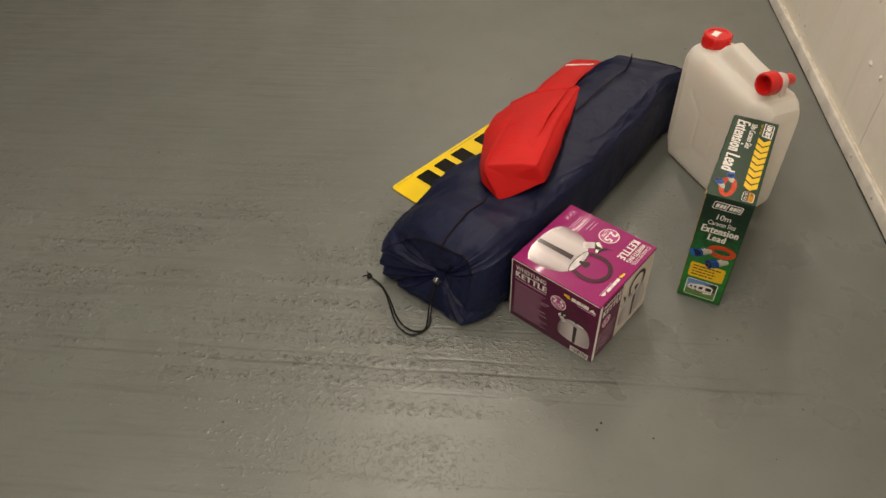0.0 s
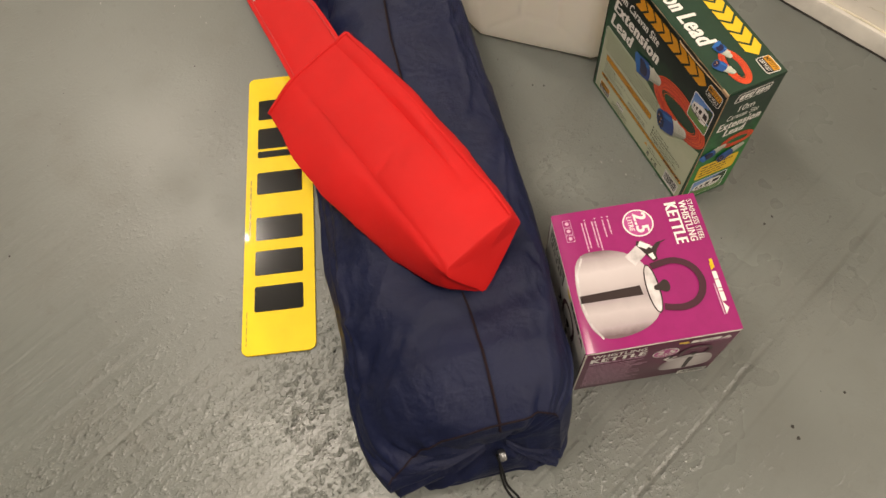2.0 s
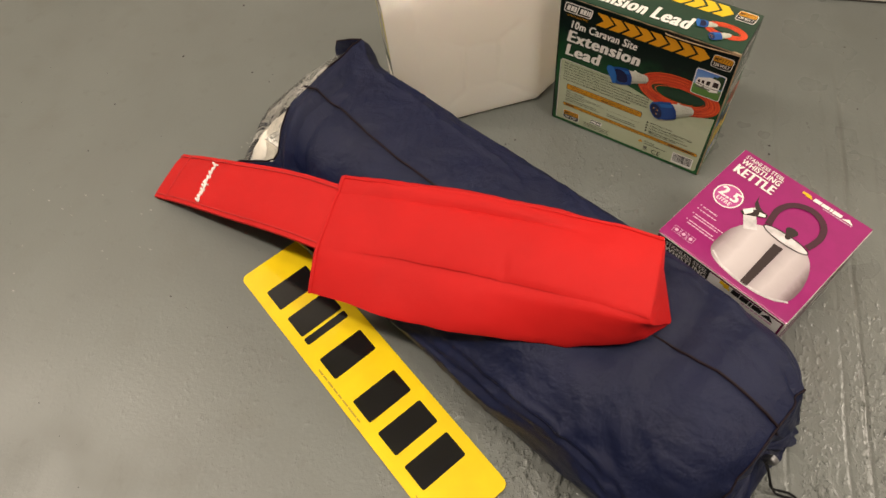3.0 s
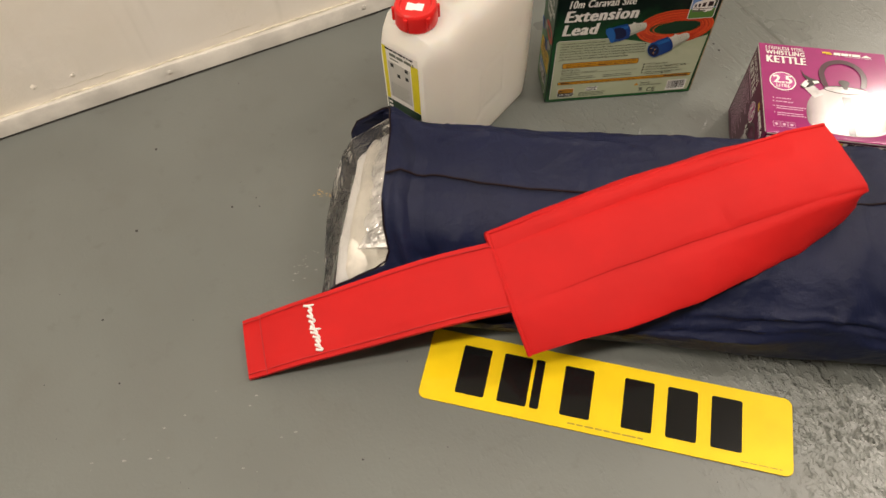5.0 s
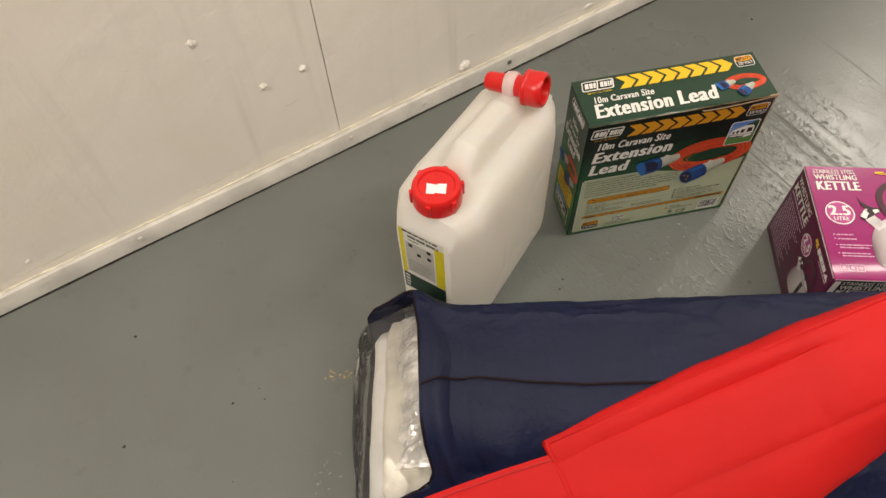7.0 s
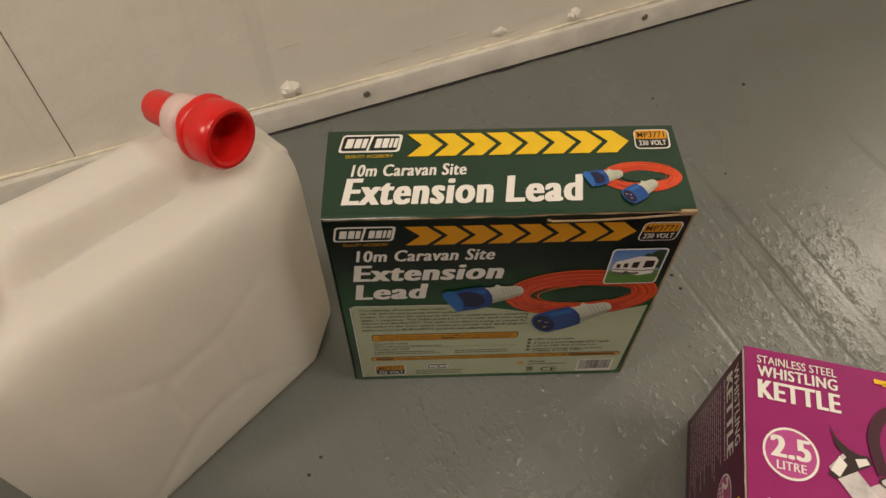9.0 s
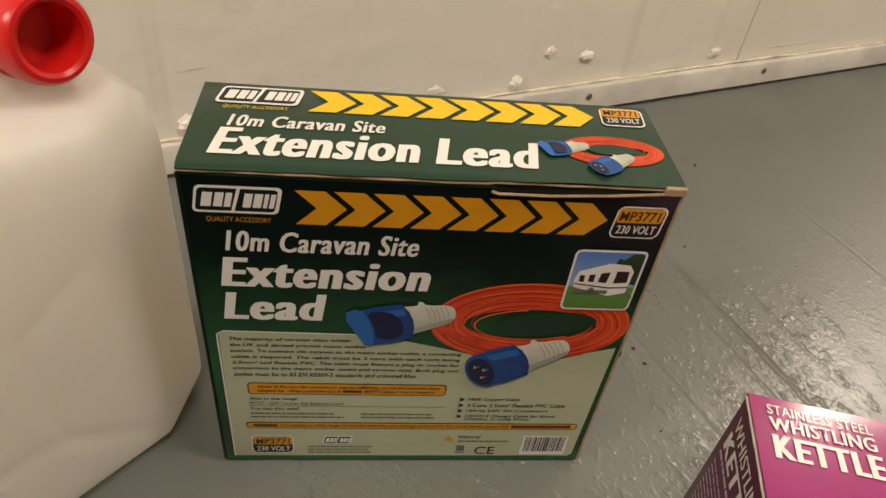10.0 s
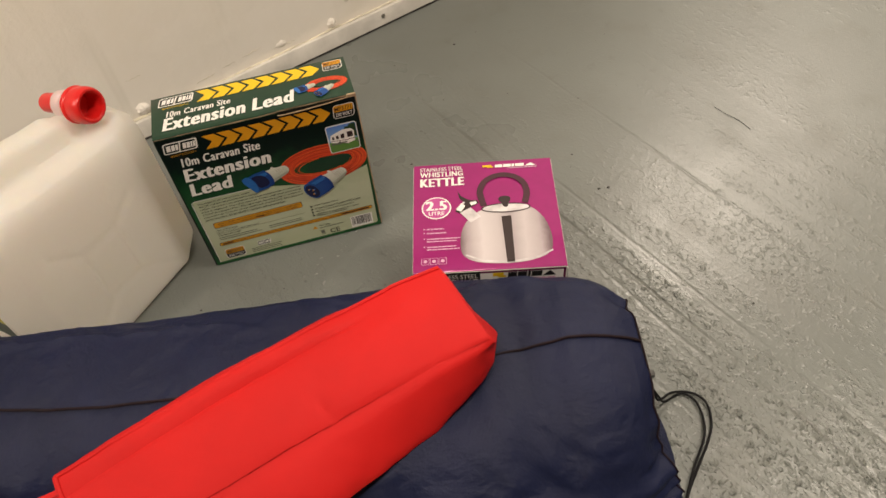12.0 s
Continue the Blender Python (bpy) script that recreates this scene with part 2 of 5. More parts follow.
BROWNCARD = plain("raw_cardboard", (0.34, 0.24, 0.14), 0.75, vary=0.2, scale=70, bump=0.0006)
GREYCARD = plain("grey_card", (0.55, 0.53, 0.48), 0.6, vary=0.1, scale=50)
GREEN = ink("dark_green_print", (0.010, 0.040, 0.020))
GREENDARK = ink("blackish_green_print", (0.004, 0.012, 0.008))
FRONTP = graded("green_fade_print", 2, [(0.0, (0.010, 0.10, 0.025)), (0.12, (0.004, 0.03, 0.012)), (0.42, (0.006, 0.09, 0.022)), (0.58, (0.006, 0.05, 0.016)), (0.75, (0.003, 0.010, 0.007)), (1.0, (0.003, 0.007, 0.006))], 0.271, mottled=0.05)
SIDEP = graded("leaf_green_print", 2, [(0.0, (0.012, 0.12, 0.02)), (0.25, (0.02, 0.22, 0.03)), (0.5, (0.012, 0.13, 0.03)), (0.72, (0.006, 0.035, 0.015)), (1.0, (0.005, 0.02, 0.012))], 0.271, mottled=0.1)
PALEGREEN = graded("pale_green_print", 2, [(0.0, (0.46, 0.50, 0.33)), (0.5, (0.50, 0.54, 0.38)), (1.0, (0.38, 0.44, 0.28))], 0.16, mottled=0.1)
YELLOW = ink("yellow_ink", (0.80, 0.52, 0.015))
AMBER = ink("amber_ink", (0.66, 0.30, 0.012))
BLACKINK = ink("black_ink", (0.010, 0.010, 0.010))
GREYINK = ink("grey_ink", (0.14, 0.15, 0.12))
BROWNINK = ink("brown_ink", (0.07, 0.025, 0.006))
ORANGE = graded("orange_cable_print", 2, [(0.0, (0.46, 0.034, 0.012)), (0.45, (0.70, 0.070, 0.02)), (1.0, (0.56, 0.045, 0.015))], 0.08, mottled=0.25)
ORANGELIGHT = ink("light_orange_ink", (0.80, 0.125, 0.030))
PLUGSHADE = ink("plug_shade_ink", (0.36, 0.37, 0.30))
BLUELIGHT = ink("light_blue_ink", (0.016, 0.125, 0.42))
ORANGEDARK = ink("dark_orange_ink", (0.36, 0.030, 0.008))
BLUE = graded("blue_plug_print", 0, [(0.0, (0.008, 0.075, 0.28)), (0.6, (0.008, 0.045, 0.22)), (1.0, (0.006, 0.014, 0.10))], 0.05, mottled=0.1)
NAVYINK = ink("navy_ink", (0.006, 0.008, 0.05))
PLUGWHITE = graded("plug_white_print", 2, [(0.0, (0.42, 0.45, 0.36)), (0.6, (0.72, 0.72, 0.64)), (1.0, (0.5, 0.5, 0.42))], 0.05, mottled=0.1)
SKYP = graded("sky_print", 2, [(0.0, (0.10, 0.22, 0.05)), (0.36, (0.12, 0.26, 0.06)), (0.40, (0.25, 0.40, 0.62)), (1.0, (0.06, 0.18, 0.55))], 0.05)
TREEP = ink("tree_print", (0.02, 0.045, 0.015), vary=0.4)
MAGENTA = ink("magenta_print", (0.285, 0.010, 0.128))
CREAMCARD = ink("cream_board_print", (0.66, 0.61, 0.53))
PLUM = ink("plum_print", (0.090, 0.004, 0.038))
ROSE = ink("rose_ink", (0.46, 0.07, 0.26))
PINKINK = ink("pink_ink", (0.62, 0.35, 0.50))
KETTLEP = graded("polished_kettle_print", 0, [(0.0, (0.16, 0.11, 0.12)), (0.08, (0.36, 0.30, 0.31)), (0.25, (0.58, 0.53, 0.53)), (0.42, (0.50, 0.45, 0.45)), (0.58, (0.36, 0.31, 0.32)), (0.74, (0.52, 0.47, 0.47)), (0.90, (0.40, 0.34, 0.35)), (1.0, (0.15, 0.10, 0.11))], 0.115, mottled=0.015)
CHROMEP = ink("chrome_print", (0.55, 0.52, 0.52), vary=0.25)
HANDLEINK = ink("handle_ink", (0.055, 0.014, 0.026))
DARKINK = ink("dark_brown_ink", (0.030, 0.018, 0.018))
WRAPM = Mat("shiny_wrapping", (0.74, 0.72, 0.68), 0.20, 0.30)
WRAPM.vary(30, 0.30, 3)
for crease, depth in ((34, 0.0055), (80, 0.0022)):
    WRAPM.bump(WRAPM.math("ABSOLUTE", WRAPM.math("SUBTRACT", WRAPM.noise(crease, 2, 0.5, None, 0.6), 0.5), 0.0), depth, 1.0)
WRAPM.set(Coat_Weight=1.0, Coat_Roughness=0.04, Specular_IOR_Level=0.8)
WRAP = WRAPM.m
PAPER = plain("white_packing_paper", (0.88, 0.86, 0.83), 0.6, vary=0.06, scale=30, bump=0.0012)
CREAMBOARD = plain("cream_board", (0.76, 0.72, 0.63), 0.6, vary=0.15, scale=30, bump=0.001)
FILM = film()
LABELGREY = ink("label_grey", (0.50, 0.49, 0.45))
LABELYELLOW = ink("label_yellow", (0.72, 0.62, 0.02))
# colours the floor grit, and the shade line put under the trim
GRIT_AND_SHADE = plain("dark_grit_and_gap_shade", (0.025, 0.022, 0.018), 0.8, vary=0.4, scale=200)
SMEAR = plain("ochre_smear", (0.42, 0.30, 0.13), 0.6, vary=0.4, scale=120, bump=0.0004)
PALESMEAR = plain("pale_scuff", (0.24, 0.24, 0.22), 0.5, vary=0.3, scale=120, bump=0.0004)
TUBE = plain("lamp_white", (0.8, 0.8, 0.78), 0.4)
FILLET = plain("toggle_grey", (0.16, 0.16, 0.16), 0.3, 0.6)

# ---- building helpers ----


def thing(name, m, label, category, group="", kind=""):
    ob = new(name)
    ob.empty_display_size = 0.05
    ob.matrix_world = m
    return tagged(ob, label, category, group, kind)


def mesh_from(name, bm, material, smooth=True):
    me = bpy.data.meshes.new(name)
    bmesh.ops.recalc_face_normals(bm, faces=bm.faces)
    bm.to_mesh(me)
    bm.free()
    me.materials.append(material)
    me.polygons.foreach_set("use_smooth", [smooth] * len(me.polygons))
    if smooth:
        me.set_sharp_from_angle(angle=radians(38))
    return me


def part(name, bm, material, parent, label="", m=None, smooth=True):
    ob = new(name, mesh_from(name, bm, material, smooth) if isinstance(bm, bmesh.types.BMesh) else bm)
    ob.parent = parent
    if m is not None:
        ob.matrix_local = m
    return tagged(ob, label)


def structure(name, bm, material, label, category, m=None, smooth=False):
    ob = new(name, mesh_from(name, bm, material, smooth))
    if m is not None:
        ob.matrix_world = m
    return tagged(ob, label, category, kind="structure")


def box_bm(x0, x1, y0, y1, z0, z1, bevel=0.0, segs=2):
    bm = bmesh.new()
    bmesh.ops.create_cube(bm, size=1)
    for v in bm.verts:
        v.co = Vector(((x0 + x1) / 2 + v.co.x * (x1 - x0), (y0 + y1) / 2 + v.co.y * (y1 - y0), (z0 + z1) / 2 + v.co.z * (z1 - z0)))
    if bevel:
        bmesh.ops.bevel(bm, geom=bm.edges[:], offset=bevel, segments=segs, affect="EDGES", profile=0.5)
    return bm


def lathe(profile, n=40, axis="z", close=True):
    """A turned shape from (radius, height) pairs."""
    bm = bmesh.new()
    rings = []
    for r, z in profile:
        rings.append([bm.verts.new((r * math.cos(2 * math.pi * i / n), r * math.sin(2 * math.pi * i / n), z)) for i in range(n)])
    for a, b in zip(rings, rings[1:]):
        for i in range(n):
            bm.faces.new((a[i], a[(i + 1) % n], b[(i + 1) % n], b[i]))
    if close:
        bm.faces.new(rings[0])
        bm.faces.new(rings[-1])
    if axis == "y":
        bmesh.ops.rotate(bm, verts=bm.verts, matrix=Matrix.Rotation(radians(90), 3, "X"))
    return bm


def tube_bm(points, radius, n=8, taper=None):
    """A round cord through the points."""
    pts = [Vector(p) for p in points]
    bm = bmesh.new()
    rings = []
    up = Vector((0, 0, 1))
    for i, p in enumerate(pts):
        d = (pts[min(i + 1, len(pts) - 1)] - pts[max(i - 1, 0)]).normalized()
        side = d.cross(up)
        side = side.normalized() if side.length > 1e-4 else Vector((1, 0, 0))
        lift = side.cross(d).normalized()
        r = radius * (taper(i / (len(pts) - 1)) if taper else 1)
        rings.append([bm.verts.new(p + r * (side * math.cos(2 * math.pi * k / n) + lift * math.sin(2 * math.pi * k / n))) for k in range(n)])
    for a, b in zip(rings, rings[1:]):
        for k in range(n):
            bm.faces.new((a[k], a[(k + 1) % n], b[(k + 1) % n], b[k]))
    bm.faces.new(rings[0])
    bm.faces.new(rings[-1])
    return bm


def smooth_path(points, steps=8):
    """Catmull-Rom through the points."""
    p = [Vector(q) for q in points]
    p = [p[0] * 2 - p[1], *p, p[-1] * 2 - p[-2]]
    out = []
    for i in range(1, len(p) - 2):
        for k in range(steps):
            t = k / steps
            out.append(0.5 * (2 * p[i] + (p[i + 1] - p[i - 1]) * t + (2 * p[i - 1] - 5 * p[i] + 4 * p[i + 1] - p[i + 2]) * t * t + (3 * p[i] - p[i - 1] - 3 * p[i + 1] + p[i + 2]) * t ** 3))
    return [*out, p[-2]]


def loft(rings, closed=True, caps=(True, True)):
    bm = bmesh.new()
    rows = [[bm.verts.new(p) for p in ring] for ring in rings]
    n = len(rows[0])
    for a, b in zip(rows, rows[1:]):
        for k in range(n if closed else n - 1):
            bm.faces.new((a[k], a[(k + 1) % n], b[(k + 1) % n], b[k]))
    if closed and caps[0]:
        bm.faces.new(rows[0])
    if closed and caps[1]:
        bm.faces.new(rows[-1])
    return bm


# ---- printing on flat faces: on a sheet x runs right and z up, in millimetres ----


class Sheet:
    """One printed face of a thing: prints lie in the xz plane, proud of it by thin layers."""

    def __init__(self, owner, m):
        self.owner, self.m = owner, m

    def shape(self, name, polys, material, layer=1, label=""):
        bm = bmesh.new()
        xs = [p[0] for poly in polys for p in poly]
        zs = [p[1] for poly in polys for p in poly]
        ox, oz = min(xs), min(zs)
        for poly in polys:
            bm.faces.new([bm.verts.new(((x - ox) / 1000, 0, (z - oz) / 1000)) for x, z in poly])
        return part(name, bm, material, self.owner, label, self.m @ pose(ox / 1000, -0.00016 * layer, oz / 1000), smooth=False)

    def rect(self, name, x0, z0, x1, z1, material, layer=1, r=0.0, label="", lean=0.0):
        return self.shape(name, [rrect(x0, z0, x1, z1, r, lean)], material, layer, label)

    def text(self, name, body, x0, z0, x1, z1, material, layer=2, bold=0.02, lean=0.0):
        me = words(body, bold, lean).copy()
        me.materials.append(material)
        ob = part(name, me, None, self.owner)
        ob.matrix_local = self.m @ pose(x0 / 1000, -0.00016 * layer, z0 / 1000, 90) @ Matrix.Diagonal(((x1 - x0) / 1000, (z1 - z0) / 1000, 1, 1))
        return ob

    def lines(self, name, x0, x1, z0, z1, rows, material, layer=2, ragged=0.15, fill=0.5, gaps=True, seed=1):
        """Rows of unreadable small print as bars the length of words."""
        rnd = random.Random(seed)
        polys = []
        step = (z1 - z0) / rows
        for i in range(rows):
            z = z1 - (i + 0.5) * step
            h = step * fill / 2
            x, end = x0, x1 - (x1 - x0) * ragged * rnd.random()
            while x < end - 0.5:
                w = rnd.uniform(3.0, 9.0) * step / 5 if gaps else end - x
                polys.append(rrect(x, z - h, min(x + w, end), z + h, 0))
                x += w + step * 0.22
        return self.shape(name, polys, material, layer)


def rrect(x0, z0, x1, z1, r=0.0, lean=0.0, n=5):
    if r <= 0:
        pts = [(x0, z0), (x1, z0), (x1, z1), (x0, z1)]
    else:
        pts = []
        for cx, cz, a in ((x1 - r, z0 + r, -90), (x1 - r, z1 - r, 0), (x0 + r, z1 - r, 90), (x0 + r, z0 + r, 180)):
            pts += [(cx + r * math.cos(radians(a + 90 * k / n)), cz + r * math.sin(radians(a + 90 * k / n))) for k in range(n + 1)]
    return [(x + lean * (z - z0), z) for x, z in pts]


def oval(cx, cz, rx, rz, turn=0.0, n=40, a0=0.0, a1=360.0):
    c, s = math.cos(radians(turn)), math.sin(radians(turn))
    out = []
    full = abs(a1 - a0) >= 360
    for k in range(n if full else n + 1):
        a = radians(a0 + (a1 - a0) * k / n)
        x, z = rx * math.cos(a), rz * math.sin(a)
        out.append((cx + c * x - s * z, cz + s * x + c * z))
    return out


def ring(cx, cz, rx, rz, w, turn=0.0, n=36, a0=0.0, a1=360.0):
    """A band along an oval, as quads."""
    o, i = oval(cx, cz, rx, rz, turn, n, a0, a1), oval(cx, cz, rx - w, rz - w, turn, n, a0, a1)
    if abs(a1 - a0) >= 360:
        o, i = o + o[:1], i + i[:1]
    return [[o[k], o[k + 1], i[k + 1], i[k]] for k in range(len(o) - 1)]


def rounded(pts, n=2):
    """The outline with its corners cut away twice."""
    for _ in range(n):
        pts = [q for a, b in zip(pts, pts[1:] + pts[:1]) for q in ((a[0] * 0.75 + b[0] * 0.25, a[1] * 0.75 + b[1] * 0.25), (a[0] * 0.25 + b[0] * 0.75, a[1] * 0.25 + b[1] * 0.75))]
    return pts


def smooth_path2(points):
    return [(v.x, v.y) for v in smooth_path([(x, z, 0) for x, z in points], 6)]


def stroke(points, w):
    """A band of width w along a line of points, as quads."""
    p = [Vector((x, z)) for x, z in points]
    left, right = [], []
    for i, q in enumerate(p):
        d = (p[min(i + 1, len(p) - 1)] - p[max(i - 1, 0)]).normalized()
        nrm = Vector((-d.y, d.x)) * w / 2
        left.append(tuple(q + nrm))
        right.append(tuple(q - nrm))
    return [[left[k], left[k + 1], right[k + 1], right[k]] for k in range(len(p) - 1)]


WORDS = {}


def words(body, bold, lean):
    """The text as a flat mesh that fills the unit square; bold letters are thickened sideways, as condensed heavy type is."""
    key = (body, bold, lean)
    if key not in WORDS:
        cu = bpy.data.curves.new("text", "FONT")
        cu.body, cu.size, cu.resolution_u = body, 1.0, 3
        heavy = min(1.0, bold / 0.045)
        cu.space_character = 1.0 + 0.13 * heavy * heavy
        cu.offset = 0.009 * heavy * heavy
        ob = bpy.data.objects.new("text", cu)
        plain_me = bpy.data.meshes.new_from_object(ob)
        bpy.data.objects.remove(ob)
        bm = bmesh.new()
        copies = 5 if heavy > 0.6 else 3
        for k in range(copies):
            start = len(bm.verts)
            bm.from_mesh(plain_me)
            bm.verts.ensure_lookup_table()
            for v in bm.verts[start:]:
                v.co.x += 0.098 * heavy * heavy * k / (copies - 1) + lean * v.co.y
                v.co.z += 0.00002 * k
        me = bpy.data.meshes.new("text")
        bm.to_mesh(me)
        bm.free()
        bpy.data.meshes.remove(plain_me)
        co = np.empty(len(me.vertices) * 3, dtype=np.float32)
        me.vertices.foreach_get("co", co)
        co = co.reshape(-1, 3)
        lo, hi = co.min(0), co.max(0)
        co[:, 0] = (co[:, 0] - lo[0]) / (hi[0] - lo[0])
        co[:, 1] = (co[:, 1] - lo[1]) / (hi[1] - lo[1])
        me.vertices.foreach_set("co", co.ravel())
        WORDS[key] = me
    return WORDS[key]


# ---- the room ----
floor_bm = bmesh.new()
bmesh.ops.create_grid(floor_bm, x_segments=1, y_segments=1, size=1)
for fv in floor_bm.verts:
    fv.co = Vector((fv.co.x * (ROOM_W + 0.2), (ALCOVE - ROOM_D) / 2 + fv.co.y * ((ROOM_D + ALCOVE) / 2 + 0.2), 0))
bmesh.ops.transform(floor_bm, matrix=WALL, verts=floor_bm.verts)
bmesh.ops.solidify(floor_bm, geom=floor_bm.faces[:], thickness=0.05)
top = max(fv.co.z for fv in floor_bm.verts)
for fv in floor_bm.verts:
    fv.co.z -= top
structure("floor", floor_bm, FLOOR, "grey painted floor with brushed ridges, grit and scuffs", "floor")

structure("ceiling", box_bm(-ROOM_W - 0.1, ROOM_W + 0.1, -ROOM_D - 0.1, ALCOVE + 0.1, ROOM_H, ROOM_H + 0.08), CEILP, "unseen white ceiling, darkened to cut bounced light", "ceiling", WALL)
structure("wall_left", box_bm(-ROOM_W - 0.1, -ROOM_W, -ROOM_D, 0.02, 0, ROOM_H), ROOMP, "unseen cream wall, darkened to cut bounced light", "wall", WALL)
structure("wall_right", box_bm(ROOM_W, ROOM_W + 0.1, -ROOM_D, ALCOVE, 0, ROOM_H), ROOMP, "unseen cream wall, darkened to cut bounced light", "wall", WALL)
structure("wall_near", box_bm(-ROOM_W - 0.1, ROOM_W + 0.1, -ROOM_D - 0.1, -ROOM_D, 0, ROOM_H), ROOMP, "unseen cream wall, darkened to cut bounced light", "wall", WALL)
# return and far wall of the added alcove, out of view round the key lamp
structure("wall_return", box_bm(CORNER - 0.1, CORNER, 0.1205, ALCOVE, 0, ROOM_H), ROOMP, "unseen cream wall, darkened to cut bounced light", "wall", WALL)
structure("wall_far", box_bm(CORNER - 0.1, ROOM_W + 0.1, ALCOVE, ALCOVE + 0.1, 0, ROOM_H), ROOMP, "unseen cream wall, darkened to cut bounced light", "wall", WALL)
back = structure("wall_back", box_bm(-ROOM_W, CORNER, 0.024, 0.12, 0, ROOM_H), GROOVE, "cream painted panel wall with joints, blobs of filler and yellow stains", "wall", WALL)

# wall panels with open joints
JOINTS = [-4.2, -3.581, -2.513, -1.445, -0.377, 0.691, CORNER]
for a, b in zip(JOINTS, JOINTS[1:]):
    pbm = box_bm(a + 0.0003, b - 0.0003, 0.004, 0.0235, 0.03, ROOM_H, 0.0007, 1)
    part("panel", pbm, WALLP, back, m=Matrix())


def wall_blob(s, z, r, h, seed, squash=1.0):
    rnd = random.Random(seed)
    rows = []
    for k, (f, d) in enumerate(((1.15, 0.0), (1.0, 0.35), (0.75, 0.75), (0.4, 0.97), (0.1, 1.0))):
        rows.append([(s + f * r * math.cos(2 * math.pi * i / 16) * (1 + 0.8 * noise.noise((i * 0.9, seed, k * 0.5))), 0.004 - h * d * (1 + 0.5 * noise.noise((i * 1.3, k * 1.1, seed))),
                      z + squash * f * r * math.sin(2 * math.pi * i / 16) * (1 + 0.8 * noise.noise((seed, i * 0.9, k * 0.5)))) for i in range(16)])
    return loft(rows, caps=(False, True))


for k, (bs, bz, br, bh, sq) in enumerate(((0.345, 0.090, 0.009, 0.006, 1.0), (0.406, 0.077, 0.014, 0.008, 0.7), (0.300, 0.050, 0.012, 0.010, 1.0), (-0.108, 0.052, 0.015, 0.012, 1.0),
                                          (-0.484, 0.207, 0.007, 0.008, 1.0), (-0.415, 0.208, 0.007, 0.008, 1.0), (0.64, 0.058, 0.016, 0.006, 0.6), (0.185, 0.055, 0.012, 0.004, 0.7), (-0.922, 0.074, 0.005, 0.004, 1.0), (-0.99, 0.075, 0.006, 0.003, 1.0), (-0.56, 0.33, 0.008, 0.005, 1.0))):
    part("filler_blob", wall_blob(bs, bz, 0.78 * br, 0.5 * bh, k + 3, sq), WALLP, back, "lumpy cream filler", Matrix())
# lifted paint edges low on the wall
for k, (ps, pz, pl, tilt) in enumerate(((-0.10, 0.118, 0.03, 0.05), (0.07, 0.062, 0.03, 0.06), (0.12, 0.066, 0.04, 0.1), (-0.62, 0.056, 0.10, 0.02), (-0.9, 0.054, 0.12, 0.0), (0.8, 0.055, 0.14, 0.0), (0.56, 0.043, 0.06, 0.05), (0.19, 0.052, 0.05, -0.05), (0.02, 0.056, 0.04, 0.08), (-0.45, 0.15, 0.03, 0.2))):
    pts = [(ps + pl * (i / 9 - 0.5), 0.0035, pz + tilt * pl * (i / 9 - 0.5) + 0.003 * noise.noise((i * 0.8, k, 0))) for i in range(10)]
    part("paint_flake", tube_bm(pts, 0.00032, 6, lambda t: 0.25 + 0.9 * math.sin(math.pi * t)), BEAD, back, "lifted yellowed paint edge", Matrix())

# skirting trim along the wall, with a bead of sealant and screws
trim_rows = []
for i in range(141):
    ts = -ROOM_W + (CORNER + ROOM_W) * i / 140
    wob = 0.0016 * noise.noise((ts * 3, 0, 5))
    trim_rows.append([(ts, 0.0035, 0.0016), (ts, -0.0065 + wob, 0.0018 + wob), (ts, -0.0115 + wob, 0.0042), (ts, -0.0095 + wob, 0.033), (ts, -0.0075 + wob, 0.0365 + wob), (ts, 0.0035, 0.037 + wob)])
skirting = structure("trim", loft(trim_rows), TRIMP, "chipped white metal angle trim along the wall foot", "skirting", WALL, True)
bead_pts = [(-ROOM_W + (CORNER + ROOM_W) * i / 420, 0.001, 0.0385 + 0.0022 * noise.noise((i * 0.21, 2, 0)) + 0.002 * noise.noise((i * 0.05, 9, 0))) for i in range(421)]
part("sealant_bead", tube_bm(bead_pts, 0.0023, 8, lambda t: 0.8 + 0.5 * noise.noise((t * 180, 1, 1))), BEAD, skirting, "uneven yellowed sealant bead", Matrix())
# the shadow line under the trim, with its dirt, laid in as a dark tube
gap_pts = [(-ROOM_W + 0.002 + (CORNER + ROOM_W - 0.004) * i / 420, -0.0105 + 0.0012 * noise.noise((i * 0.3, 7, 0)), 0.0006) for i in range(421)]
part("gap_shade_line", tube_bm(gap_pts, 0.0021, 6, lambda t: 0.8 + 0.9 * abs(noise.noise((t * 150, 4, 1)))), GRIT_AND_SHADE, skirting, "dark tube standing in for shade and dirt under the trim", Matrix())
for ss, mat_s in ((-0.364, TRIMP), (-0.764, TRIMP), (0.415, STEEL), (-0.014, STEEL), (-1.10, TRIMP), (0.743, STEEL), (1.05, STEEL), (-0.21, TRIMP)):
    part("screw", lathe([(0.0048, 0.0), (0.0046, 0.0012), (0.0036, 0.002), (0.0015, 0.0021)], 14, "y"), mat_s, skirting, "", pose(ss, -0.0105, 0.024))

